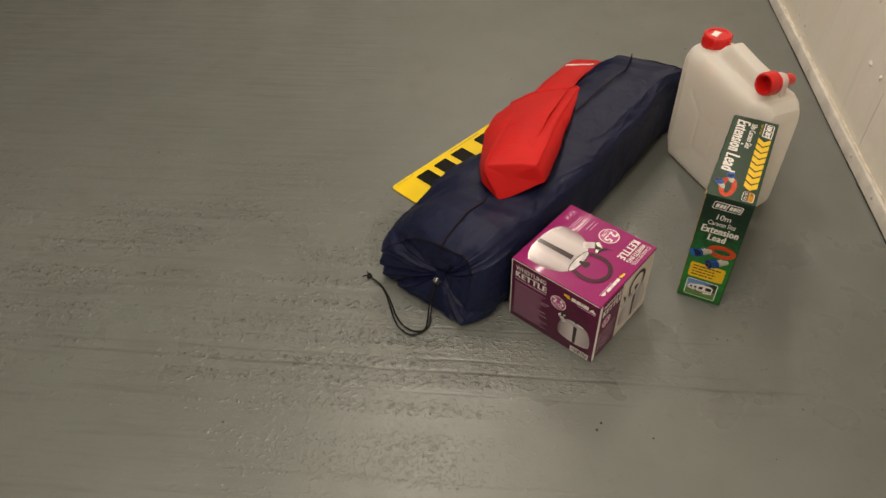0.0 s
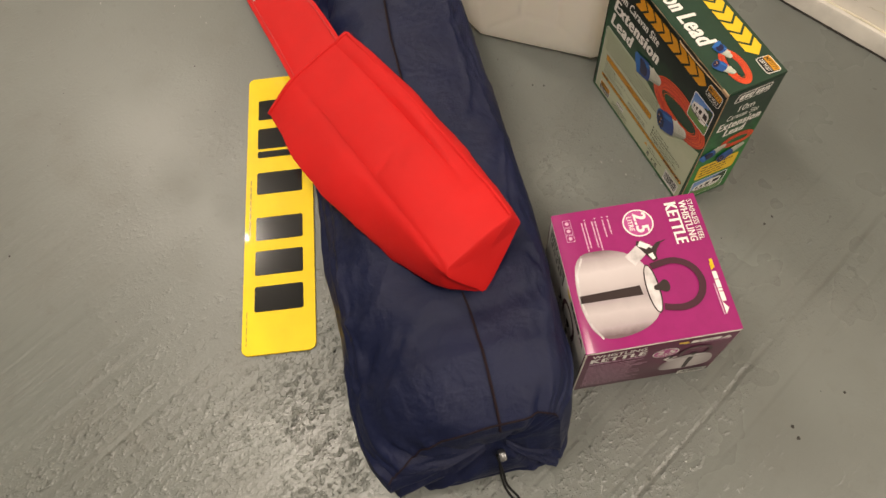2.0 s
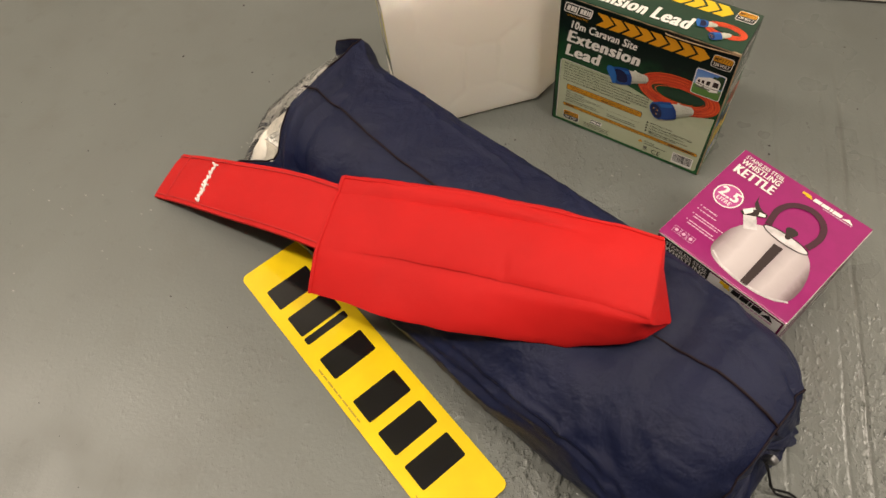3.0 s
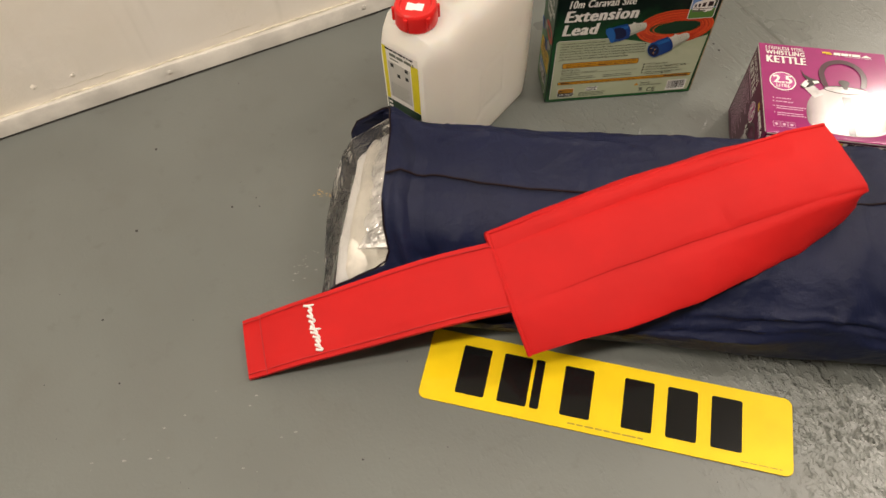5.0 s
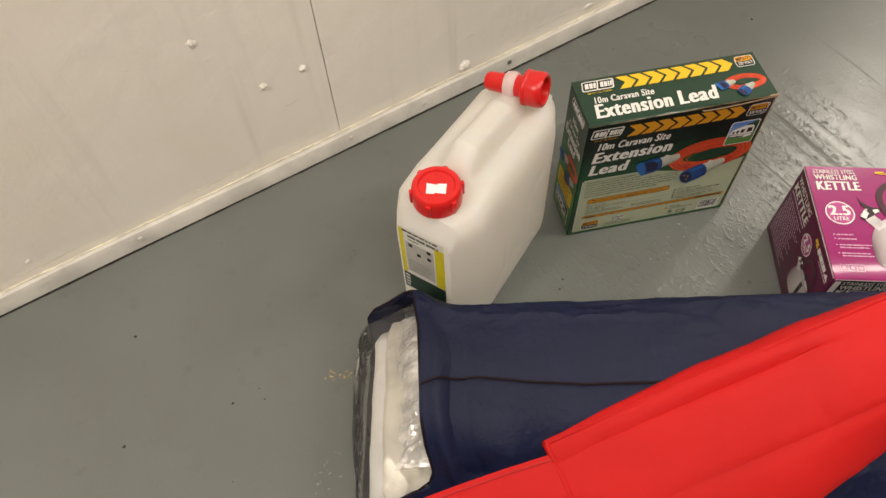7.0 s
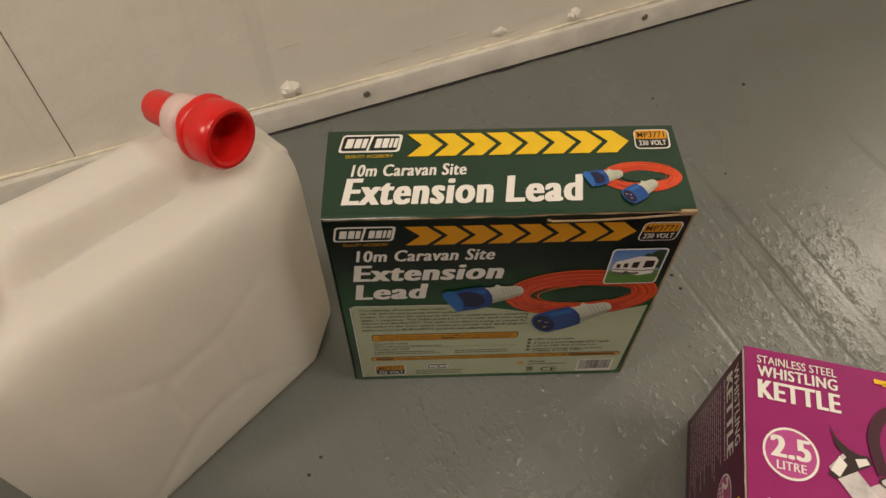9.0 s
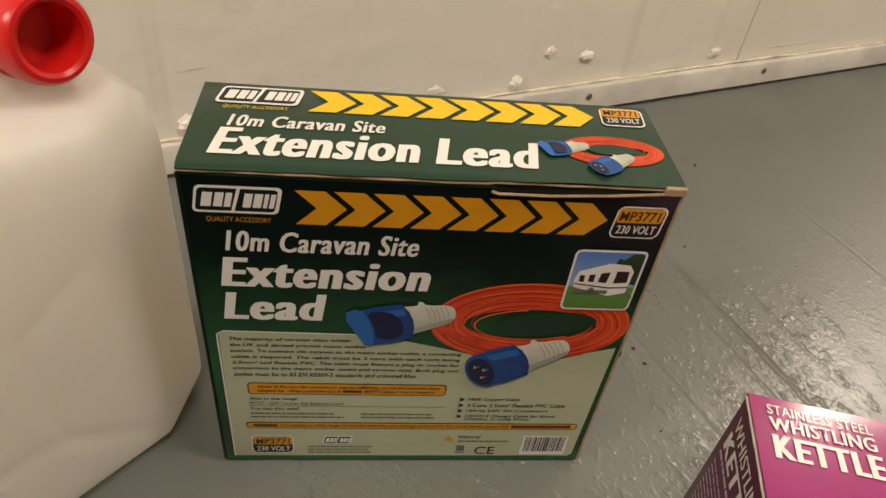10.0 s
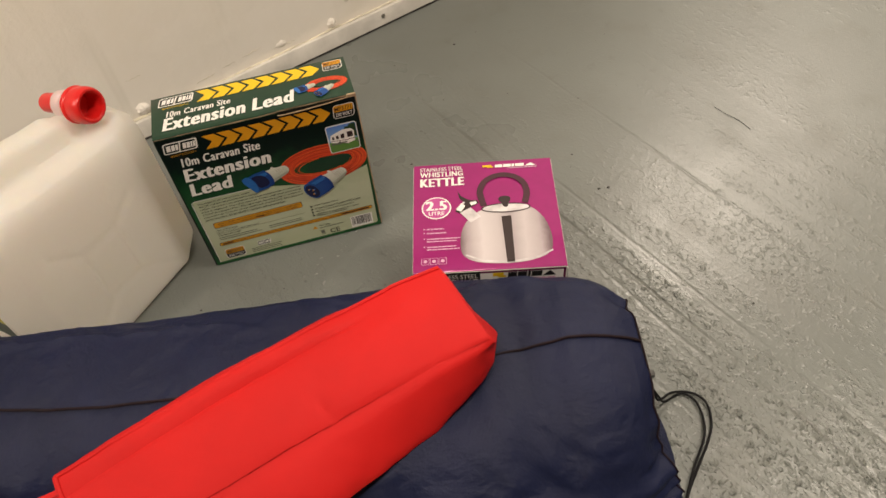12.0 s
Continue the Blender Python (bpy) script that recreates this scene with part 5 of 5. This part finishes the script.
def lead_box():
    W, D, H = 275, 87, 271
    t = thing("lead_box", pose(-0.005, 0.003, 0, 0, 0, 0.6) @ Matrix.Diagonal((0.984, 0.980, 0.998, 1)), "dark green cardboard box of a caravan extension lead, standing on edge", "box")
    w, d, h = W / 1000, D / 1000, H / 1000
    part("carton", box_bm(0, w, 0, d, 0.0005, h - 0.0045, 0.0018, 2), GREEN, t, "dark green printed carton")
    # the lid flap, a little sprung along its front edge
    rings = []
    for i in range(28):
        x = w * i / 27
        lift = 0.0028 * math.exp(-((x - 0.22) / 0.06) ** 2) + 0.0008 * math.exp(-((x - 0.10) / 0.05) ** 2) + (0.0004 if x < 0.165 else 0.0014)
        droop = 0.0008 * noise.noise((x * 40, 1, 2))
        rings.append([(x, -0.0010 + droop, h - 0.0043 + lift), (x, -0.0016 + droop, h - 0.0024 + lift * 0.5), (x, 0.0012, h - 0.0004), (x, 0.004, h), (x, d * 0.5, h), (x, d - 0.0015, h - 0.0002), (x, d, h - 0.0012), (x, d, h - 0.0042), (x, d * 0.5, h - 0.0042)])
    part("lid_flap", loft(rings), GREEN, t, "slightly sprung lid flap")
    part("worn_edge", tube_bm([(x, -0.0004 + 0.0006 * noise.noise((x * 60, 3, 3)), h - 0.0045 + (0.0004 if x < 0.165 else 0.0016)) for x in np.linspace(0.001, w - 0.001, 60)], 0.0009, 6), BROWNCARD, t, "worn brown board edge")
    for cx, cy in ((0.0, 0.0), (w, 0.0)):
        part("worn_edge", tube_bm([(cx, cy, z) for z in np.linspace(0.004, h - 0.006, 12)], 0.0009, 6), BROWNCARD if cx else GREENDARK, t)
    part("torn_edge", tube_bm([(0.166, -0.0012, 0.2625), (0.17, -0.0018, 0.2615), (0.20, -0.0018, 0.2615), (0.235, -0.0018, 0.2635), (0.272, -0.0014, 0.2665)], 0.0009, 6), BROWNCARD, t, "torn board edge")
    part("corner_tab", box_bm(w - 0.012, w + 0.001, -0.0025, 0.0005, h - 0.006, h - 0.0005, 0.0008, 1), BROWNCARD, t, "frayed board corner")

    f = Sheet(t, pose(0, -0.0002, 0))
    f.rect("front_print", 1.5, 2, W - 1.5, H - 7, FRONTP, 0.5, 0, "green to black fading print")
    # shade below the sprung flap, painted on as a flat black strip
    f.rect("flap_shadow_gap", 168, 263, 272, 265.6, BLACKINK, 1.5, 0, "black strip painted as the shade under the flap")
    brand_lozenge(f, 5, 240, 54, 258)
    f.text("small_line", "QUALITY ACCESSORY", 12, 233.5, 47, 237.5, AMBER, 3, 0.01, 0.15)
    chevrons(f, 60, 236, 234, 257, 8, AMBER)
    code_badge(f, 239, 233, 269, 256)
    f.text("title_line", "10m Caravan Site", 20, 213, 130, 228, WHITEINK, 3, 0.036, 0.22)
    f.text("title_word", "Extension", 15, 185, 139, 208, WHITEINK, 3, 0.045, 0.17)
    f.text("title_word", "Lead", 14, 157, 77, 180, WHITEINK, 3, 0.045, 0.16)
    f.shape("info_panel", [[(8, 8), (266, 8), (269, 11), (271, 137), (210, 118), (185, 124), (150, 134), (110, 144), (12, 146), (9, 143)]], PALEGREEN, 2, "pale green panel of small print")
    f.shape("info_panel_edge", stroke([(8, 8), (8, 143), (12, 146), (100, 145)], 1.0), WHITEINK, 3)
    coil_print(f, 208, 158, 66, 36, 3)
    f.shape("coil_gap", [oval(217, 159, 34, 11, 6, 24)], GREEN, 5, "green ground inside the coil")
    f.shape("cable_turn", stroke([tuple(v) for v in smooth_path2([(143, 160), (158, 147), (180, 138), (205, 133), (235, 129)])], 6), ORANGE, 6)
    plug_print(f, 101, 152, 16, 54, 7, False)
    plug_print(f, 181, 112, 26, 58, 9, True)
    caravan_photo(f, 223, 174, 268, 224, 8, 0.0)
    for k, (txt, x1) in enumerate((("The majority of caravan sites within", 92), ("the UK and abroad provide mains socket", 102), ("outlets. To connect the caravan to the mains socket outlet, a connecting", 166),
                                   ("cable is required. The cable must be 3 core with each core being", 166), ("2.5mm\u00b2 and flexible PVC. The cable must feature a plug or socket for", 166),
                                   ("connection to the mains socket outlet and caravan inlet. Both plug and", 166), ("socket must be to BS EN 60309-2 standards and coloured blue.", 138))):
        z = 138.5 - 5.75 * k
        f.text("small_line", txt, 15, z - 1.6, x1, z + 2.4, BLACKINK, 4, 0.022, 0.14)
    f.rect("note_edge", 23, 83, 160, 95.5, BLACKINK, 4, 3)
    f.rect("note_bar", 23.8, 83.8, 159.2, 94.7, AMBER, 5, 2.6, "amber note bar")
    f.text("note_line", "Note: In Europe the connectors may be different, so not all countries have", 30, 89.4, 155, 93.2, BROWNINK, 6, 0.022, 0.14)
    f.text("note_line", "adopted the 16Amp connectors yet. A", 30, 85.0, 86, 88.8, BROWNINK, 6, 0.022, 0.14)
    f.rect("note_word_bar", 87.5, 85.9, 101, 88.4, BROWNINK, 6)
    f.text("note_line", "MP3771 adaptor may be required.", 102.5, 85.0, 152, 88.8, BROWNINK, 6, 0.022, 0.14)
    f.text("small_line", "Also in the range", 23, 75.6, 56, 79.8, BLACKINK, 4, 0.016, 0.12)
    f.text("small_line", "MP377 - 25M Caravan Site Extension Lead", 23, 71.2, 88, 74.6, GREYINK, 4, 0.008, 0.12)
    f.rect("rule_line", 22, 69.6, 160, 70.1, GREYINK, 4)
    f.text("small_line", "You may also need", 23, 64.2, 57, 68.4, BLACKINK, 4, 0.016, 0.12)
    f.lines("small_print", 23, 92, 55, 63, 2, GREYINK, 4, 0.15, 0.40, True, 15)
    f.lines("small_print", 101, 155, 55, 63, 2, GREYINK, 4, 0.1, 0.40, True, 16)
    for k, (txt, x1) in enumerate((("100% Copper Cable", 215), ("3 Core 2.5mm\u00b2 Flexible PVC Cable", 250), ("16Amp 230v Site Connectors", 238), ("H05VV-F Orange Cable for Good", 245))):
        z = 79 - 6.6 * k
        f.shape("bullet", [[(170, z - 1.8), (172.5, z - 1.8), (174.5, z), (172.5, z + 1.8), (170, z + 1.8), (171.5, z)]], BLACKINK, 4)
        f.text("small_line", txt, 177, z - 1.9, x1, z + 2.1, BLACKINK, 4, 0.022, 0.12)
    f.text("small_line", "Visibility in Long Grass", 177, 53.8, 226, 57.6, BLACKINK, 4, 0.022, 0.12)
    f.rect("note_edge", 19, 43.2, 265, 50.8, BLACKINK, 4, 3)
    f.rect("note_bar", 19.7, 44, 264.3, 50, AMBER, 5, 2.5, "amber note bar")
    f.rect("note_word_bar", 24, 45.6, 41, 48.6, BROWNINK, 6)
    f.text("note_line", "Ltd supplies a wide range of caravan electrics and storage accessories, for more details please visit", 43, 45.0, 212, 49.0, BROWNINK, 6, 0.022, 0.14)
    f.rect("note_word_bar", 214, 45.4, 260, 48.8, BROWNINK, 6)
    code_badge(f, 21, 12, 52, 34, 4, 0.0)
    brand_lozenge(f, 73, 24, 96, 34, 4)
    f.lines("small_print", 62, 112, 11, 22, 3, GREYINK, 4, 0.2, 0.4, True, 18)
    f.shape("warning_mark", [[(164, 28), (172, 28), (168, 35)]], AMBER, 4, "amber warning triangle")
    f.text("small_line", "Warning:", 175, 30.5, 193, 35.5, BLACKINK, 4, 0.015, 0.1)
    f.lines("small_print", 175, 218, 26, 29.5, 1, GREYINK, 4, 0.1, 0.5, True, 19)
    f.text("small_line", "CE", 190, 10.5, 206, 20.5, BLACKINK, 4, 0.01)
    f.shape("bin_mark", [rrect(175, 12, 182, 13.5), rrect(175.5, 15, 181.5, 22), *stroke([(174, 22), (183, 14)], 0.7)], GREYINK, 4)
    barcode(f, 226, 10, 262, 35, 4)

    s = Sheet(t, pose(0, 0.0, h + 0.0001, -90))
    s.text("title_word", "Extension", 14, 9, 127, 35, WHITEINK, 3, 0.045, 0.20)
    s.text("title_word", "Lead", 135, 9, 196, 35, WHITEINK, 3, 0.045, 0.20)
    s.text("title_line", "10m Caravan Site", 20, 37, 108, 49, WHITEINK, 3, 0.036, 0.20)
    brand_lozenge(s, 9, 62, 60, 81)
    s.text("small_line", "QUALITY ACCESSORY", 15, 55.5, 52, 59.5, YELLOW, 3, 0.01, 0.15)
    chevrons(s, 63, 237, 57, 81, 8, YELLOW)
    code_badge(s, 241, 60, 269, 81)
    coil_print(s, 240, 31, 31, 15, 3)
    s.shape("coil_gap", [oval(240, 32, 15, 5.5, 0, 20)], GREEN, 5)
    plug_print(s, 201, 29, 14, 24, 6, False)
    plug_print(s, 227, 11, 32, 25, 9, True)

    for face, m in (("right", pose(w, 0, 0, 0, 0, 90)), ("left", pose(0, d, 0, 0, 0, -90))):
        g = Sheet(t, m)
        g.rect("side_print", 1.5, 2, D - 1.5, H - 6, SIDEP, 0.5, 0, "leafy green side print")
        brand_lozenge(g, 16, 243, 71, 260)
        g.text("title_line", "10m", 30, 219, 56, 232, WHITEINK, 3, 0.020, 0.1)
        g.text("title_line", "Caravan Site", 18, 204, 68, 215, WHITEINK, 3, 0.020, 0.1)
        g.text("title_word", "Extension", 9, 184, 78, 201, WHITEINK, 3, 0.045, 0.1)
        g.text("title_word", "Lead", 25, 166, 59, 182, WHITEINK, 3, 0.045, 0.1)
        coil_print(g, 58, 143, 27, 16, 3)
        plug_print(g, 8, 124, 26, 34, 5, False)
        plug_print(g, 42, 106, 28, 36, 9, True)
        g.rect("note_panel", 10, 62, 78, 101, YELLOW, 4, 5, "yellow note panel")
        g.lines("note_print", 16, 72, 66, 97, 4, BROWNINK, 5, 0.3, 0.35, True, 21)
        caravan_photo(g, 12, 10, 74, 56, 4)
    b = Sheet(t, pose(w, d, 0, 0, 0, 180))
    b.rect("back_print", 1.5, 2, W - 1.5, H - 6, FRONTP, 0.5, 0, "green to black fading print")
    b.text("title_word", "Extension", 15, 185, 139, 208, WHITEINK, 3, 0.045, 0.17)
    b.text("title_word", "Lead", 14, 157, 77, 180, WHITEINK, 3, 0.045, 0.16)
    return t


lead_box()


# -- kettle box --
def kettle_print(sh, k, x, z, layer, body_mat, flat=1.0):
    """A whistling kettle, printed; k scales the full-size drawing whose corner is at x, z."""

    def at(p):
        return [(x + k * u, z + k * v * flat) for u, v in p]

    sh.shape("kettle_body", [rounded(at([(61, 34), (64, 23), (76, 13), (102, 8), (135, 7), (162, 13), (176, 22), (180, 38), (179, 58), (173, 80), (162, 97), (148, 105), (124, 108), (100, 104), (81, 94), (69, 79), (62, 60)]))], body_mat, layer, "printed polished kettle body")
    sh.shape("kettle_shade", [*stroke(at([(68, 24), (90, 13), (124, 9), (160, 15), (178, 25)]), 2.5 * k)], CHROMEP, layer + 1)
    sh.shape("kettle_band", [at([(117, 86), (130, 87), (129, 9), (119, 9)])], DARKINK, layer + 1, "dark printed band")
    sh.shape("kettle_lid", [[(p[0], p[1]) for p in at(oval(124, 101, 32, 8, 0, 28))]], CHROMEP, layer + 2, "printed lid")
    sh.shape("kettle_lid_rim", ring(x + k * 124, z + k * 101 * flat, 33 * k, 8.6 * k * flat, 1.8 * k * flat, 0, 28), DARKINK, layer + 3)
    sh.shape("kettle_knob", [rounded(at([(121, 102), (127, 102), (128, 110), (132, 116), (130, 121), (123, 123), (116, 121), (114, 116), (119, 110)]))], DARKINK, layer + 4, "dark printed knob")
    arc = [(95, 106), (92, 120), (91, 134), (96, 148), (106, 158), (122, 163), (138, 159), (149, 149), (154, 134), (153, 120), (150, 108)]
    sh.shape("kettle_handle", stroke(at(smooth_path2(arc)), 8.6 * k), HANDLEINK, layer + 5, "dark printed handle")
    sh.shape("kettle_spout", [at([(76, 78), (90, 88), (84, 96), (77, 105), (69, 118), (57, 104), (66, 92)])], CHROMEP, layer + 3, "printed spout")
    sh.shape("kettle_whistle", [at([(56, 99), (62, 96), (88, 112), (86, 118), (79, 118), (72, 121), (64, 128), (60, 138), (63, 122), (70, 114)])], DARKINK, layer + 4, "dark printed whistle")
    sh.shape("kettle_spout_light", [at([(58, 102), (64, 98), (70, 108), (65, 114)]), at([(78, 108), (86, 112), (84, 116), (76, 114)])], WHITEINK, layer + 5)


def litre_badge(sh, cx, cz, r, layer):
    sh.shape("litre_disc", [oval(cx, cz, r, r, 0, 32)], WHITEINK, layer, "round litre badge")
    sh.shape("litre_field", [oval(cx, cz, r * 0.91, r * 0.91, 0, 32)], ROSE, layer + 1)
    sh.text("litre_number", "2.5", cx - r * 0.72, cz - r * 0.22, cx + r * 0.72, cz + r * 0.62, WHITEINK, layer + 2, 0.045)
    sh.text("litre_word", "LITRE", cx - r * 0.52, cz - r * 0.66, cx + r * 0.52, cz - r * 0.34, WHITEINK, layer + 2, 0.03)


def maker_bars(sh, x0, z0, x1, z1, material, layer=2):
    """The maker's name as plain bars with a tapering end."""
    w, h = x1 - x0, z1 - z0
    sh.shape("mark_flag", [rrect(x0, z0 + h * 0.5, x0 + w * 0.17, z1), rrect(x0 + w * 0.08, z0 + h * 0.3, x0 + w * 0.2, z0 + h * 0.62)], YELLOW, layer)
    bars = [rrect(x0 + w * a, z0 + h * 0.25, x0 + w * b, z1, 0, 0.1) for a, b in ((0.23, 0.37), (0.385, 0.53), (0.545, 0.59), (0.605, 0.77))]
    bars.append([(x0 + w * 0.78, z0 + h * 0.25), (x0 + w * 1.0, z0 + h * 0.25), (x0 + w * 0.90, z1)])
    for bar in bars:
        sh.shape("mark_bar", [bar], material, layer + 1, "plain bar")
    sh.lines("mark_print", x0 + w * 0.45, x1, z0 - h * 0.28, z0 + h * 0.15, 1, PINKINK, layer, 0.0, 0.5, True, 4)


def kettle_box():
    S, H = 193, 162
    s, h = S / 1000, H / 1000
    m = pose(0.394, -0.1652, 0, 0, 0, -14.1) @ pose(-s / 2, -s / 2, 0)
    t = thing("kettle_box", m, "magenta cardboard box of a stainless steel whistling kettle", "box")
    part("carton", box_bm(0, s, 0, s, 0.0005, h - 0.003, 0.0018, 2), PLUM, t, "plum printed carton")
    rings = []
    for i in range(15):
        x = s * i / 14
        rings.append([(x, 0.0, h - 0.0028), (x, -0.0006, h - 0.0012), (x, 0.0015, h + 0.0004), (x, s * 0.33, h + 0.0004), (x, s * 0.66, h + 0.0004), (x, s - 0.001, h - 0.0002), (x, s, h - 0.0028)])
    part("lid_flap", loft(rings), MAGENTA, t, "glossy magenta lid")
    for pts in ([(x, -0.0003, h - 0.0026) for x in np.linspace(0.002, s - 0.002, 30)], [(s + 0.0002, y, h - 0.0026) for y in np.linspace(0.002, s - 0.002, 30)], [(-0.0003, y, h - 0.0026) for y in np.linspace(0.002, s - 0.002, 30)]):
        part("worn_edge", tube_bm([(x + 0.0004 * noise.noise((x * 90, y * 90, 1)), y, z) for x, y, z in pts], 0.0008, 6), GREYCARD, t, "worn pale board edge")
    part("corner_wear", tube_bm([(s, 0.0, z) for z in np.linspace(0.006, h - 0.004, 10)], 0.0012, 6), GREYCARD, t, "white worn corner")
    # lid print
    a = Sheet(t, pose(0, 0, h + 0.0005, -90))
    a.text("title_line", "STAINLESS STEEL", 9, 178.5, 69, 185.5, WHITEINK, 2, 0.02)
    a.text("title_word", "WHISTLING", 9, 167, 69, 176.5, WHITEINK, 2, 0.035)
    a.text("title_word", "KETTLE", 9, 148.5, 70, 164, WHITEINK, 2, 0.045)
    maker_bars(a, 97, 176.5, 172, 184, WHITEINK)
    litre_badge(a, 31, 108, 20, 2)
    for k, (zz, rows) in enumerate(((70, 1), (63, 1), (53, 2), (39.5, 2))):
        a.shape("bullet", [oval(14.5, zz + 1.2, 1.1, 1.1, 0, 8)], PINKINK, 2)
        a.lines("small_print", 18, 62 if rows > 1 else 44, zz - (5.5 if rows > 1 else 1.5), zz + 3, rows, PINKINK, 2, 0.25, 0.42, True, 30 + k)
    for k in range(3):
        a.shape("care_mark", [*stroke([(11 + 11 * k, 12), (20.5 + 11 * k, 12), (20.5 + 11 * k, 22), (11 + 11 * k, 22), (11 + 11 * k, 12)], 0.7), oval(15.8 + 11 * k, 17, 2.6, 2.6, 0, 10)], PINKINK, 2, "outlined care mark")
    kettle_print(a, 1.0, 0, 0, 2, KETTLEP)
    # sides: the one towards x (the short text panel), and its neighbours
    b = Sheet(t, pose(s, 0, 0, 0, 0, 90))
    c = Sheet(t, pose(0, 0, 0, 0, 0, 0))
    d = Sheet(t, pose(0, s, 0, 0, 0, -90))
    e = Sheet(t, pose(s, s, 0, 0, 0, 180))
    for g in (b, d):
        g.text("title_line", "WHISTLING", 9, 138, 78, 149, WHITEINK, 2, 0.03)
        g.text("title_word", "KETTLE", 9, 119, 81, 134, WHITEINK, 2, 0.045)
        g.lines("small_print", 9, 80, 111, 116, 1, PINKINK, 2, 0.0, 0.6, True, 40)
        litre_badge(g, 108, 112, 17, 2)
        maker_bars(g, 118, 134, 186, 146, WHITEINK)
        g.lines("small_print", 9, 92, 14, 106, 17, PINKINK, 2, 0.35, 0.28, True, 41)
        kettle_print(g, 0.60, 76, 22, 2, KETTLEP)
        barcode(g, 146, 4, 186, 19, 12, 5)
    c.rect("side_panel", 4, 4, S - 4, H - 8, WHITEINK, 0.5, 0, "pale side panel")
    c.rect("title_panel", 12, 118, 84, 158, BLACKINK, 1.5)
    c.text("title_line", "STAINLESS STEEL", 15, 146, 81, 154, WHITEINK, 3, 0.02)
    c.text("title_word", "WHISTLING", 15, 134, 81, 144, WHITEINK, 3, 0.03)
    c.text("title_word", "KETTLE", 15, 121, 81, 132, WHITEINK, 3, 0.045)
    maker_bars(c, 100, 140, 180, 154, BLACKINK)
    kettle_print(c, 0.78, 30, 4, 3, KETTLEP)
    e.rect("glue_flap", 0.5, 2, 9, H - 5, WHITEINK, 0.5, 0, "white strip of bare board along the corner")
    e.rect("side_panel", 78, 3, S - 2, H - 5, CREAMCARD, 0.5, 0, "pale side panel")
    e.text("title_line", "WHISTLING", 14, 140, 75, 150, WHITEINK, 2, 0.03)
    e.text("title_word", "KETTLE", 14, 120, 76, 136, WHITEINK, 2, 0.045)
    litre_badge(e, 32, 96, 14, 2)
    e.lines("small_print", 14, 70, 16, 74, 9, PINKINK, 2, 0.35, 0.28, True, 43)
    kettle_print(e, 0.80, 36, 12, 3, KETTLEP)
    return t


kettle_box()

# ---- grit and scuffs on the floor ----
GRIT = [(-0.752, -0.382), (-0.725, -0.2185), (-0.708, -0.490), (-0.717, -0.042), (-0.521, -0.186), (0.744, -0.317), (0.643, -0.038), (-0.095, -1.003), (0.36, -1.334), (0.924, -0.647), (0.616, 0.055), (0.345, 0.125), (0.379, 0.414), (0.511, 0.440), (0.444, 0.276), (-0.045, -0.094), (-0.350, -0.630), (-0.035, -0.077), (-0.568, -0.183), (0.627, -0.036), (0.351, 0.107)]


def grit():
    rnd = random.Random(8)
    spots = [(x, y, rnd.uniform(0.0016, 0.0030)) for x, y in GRIT]
    for _ in range(260):
        x, y = rnd.uniform(-1.4, 1.6), rnd.uniform(-1.7, 0.8)
        if y < 0.36 + 0.4095 * x:
            spots.append((x, y, rnd.uniform(0.0004, 0.0012)))
    bm = bmesh.new()
    for x, y, r in spots:
        k = bmesh.ops.create_icosphere(bm, subdivisions=1, radius=r)
        for v in k["verts"]:
            v.co = Vector((x + v.co.x * rnd.uniform(0.8, 1.3), y + v.co.y * rnd.uniform(0.7, 1.2), 0.0003 + max(-0.0002, v.co.z * 0.5)))
    me = mesh_from("floor_grit", bm, GRIT_AND_SHADE)
    ob = new("floor_grit", me)
    tagged(ob, "dark crumbs of grit scattered over the floor", "grit", kind="stuff")


def flecks(name, cx, cy, turn, length, width, count, material, label, seed):
    rnd = random.Random(seed)
    bm = bmesh.new()
    for _ in range(count):
        u, v = rnd.gauss(0, 0.32) * length, rnd.gauss(0, 0.32) * width
        x = cx + u * math.cos(radians(turn)) - v * math.sin(radians(turn))
        y = cy + u * math.sin(radians(turn)) + v * math.cos(radians(turn))
        r = rnd.uniform(0.0006, 0.0018)
        n = 7
        a0 = rnd.random() * 6
        bm.faces.new([bm.verts.new((x + r * (0.6 + 0.7 * rnd.random()) * 1.7 * math.cos(a0 + 6.283 * i / n), y + r * (0.5 + 0.6 * rnd.random()) * math.sin(a0 + 6.283 * i / n), 0.0007 + 0.0001 * rnd.random())) for i in range(n)])
    ob = new(name, mesh_from(name, bm, material))
    tagged(ob, label, "scuff", kind="stuff")


grit()
flecks("ochre_smear", -0.411, -0.170, -8, 0.035, 0.012, 26, SMEAR, "small ochre smear of dried glue on the floor", 1)
flecks("pale_scuff", -0.435, -0.300, 60, 0.06, 0.03, 22, PALESMEAR, "pale flaked scuffs in the floor paint", 2)
flecks("pale_scuff", 0.20, -0.02, 10, 0.20, 0.05, 12, PALESMEAR, "pale flaked scuffs in the floor paint", 3)
flecks("pale_scuff", -0.62, -0.62, 40, 0.30, 0.2, 26, PALESMEAR, "pale flaked scuffs in the floor paint", 4)
scratch = smooth_path([(0.902, 0.085, 0.0006), (0.911, 0.060, 0.0012), (0.924, 0.036, 0.0008), (0.930, 0.010, 0.0006)], 5)
hair = new("loose_thread", mesh_from("loose_thread", tube_bm(scratch, 0.0004, 6), CORD))
tagged(hair, "short dark thread lying on the floor", "thread")
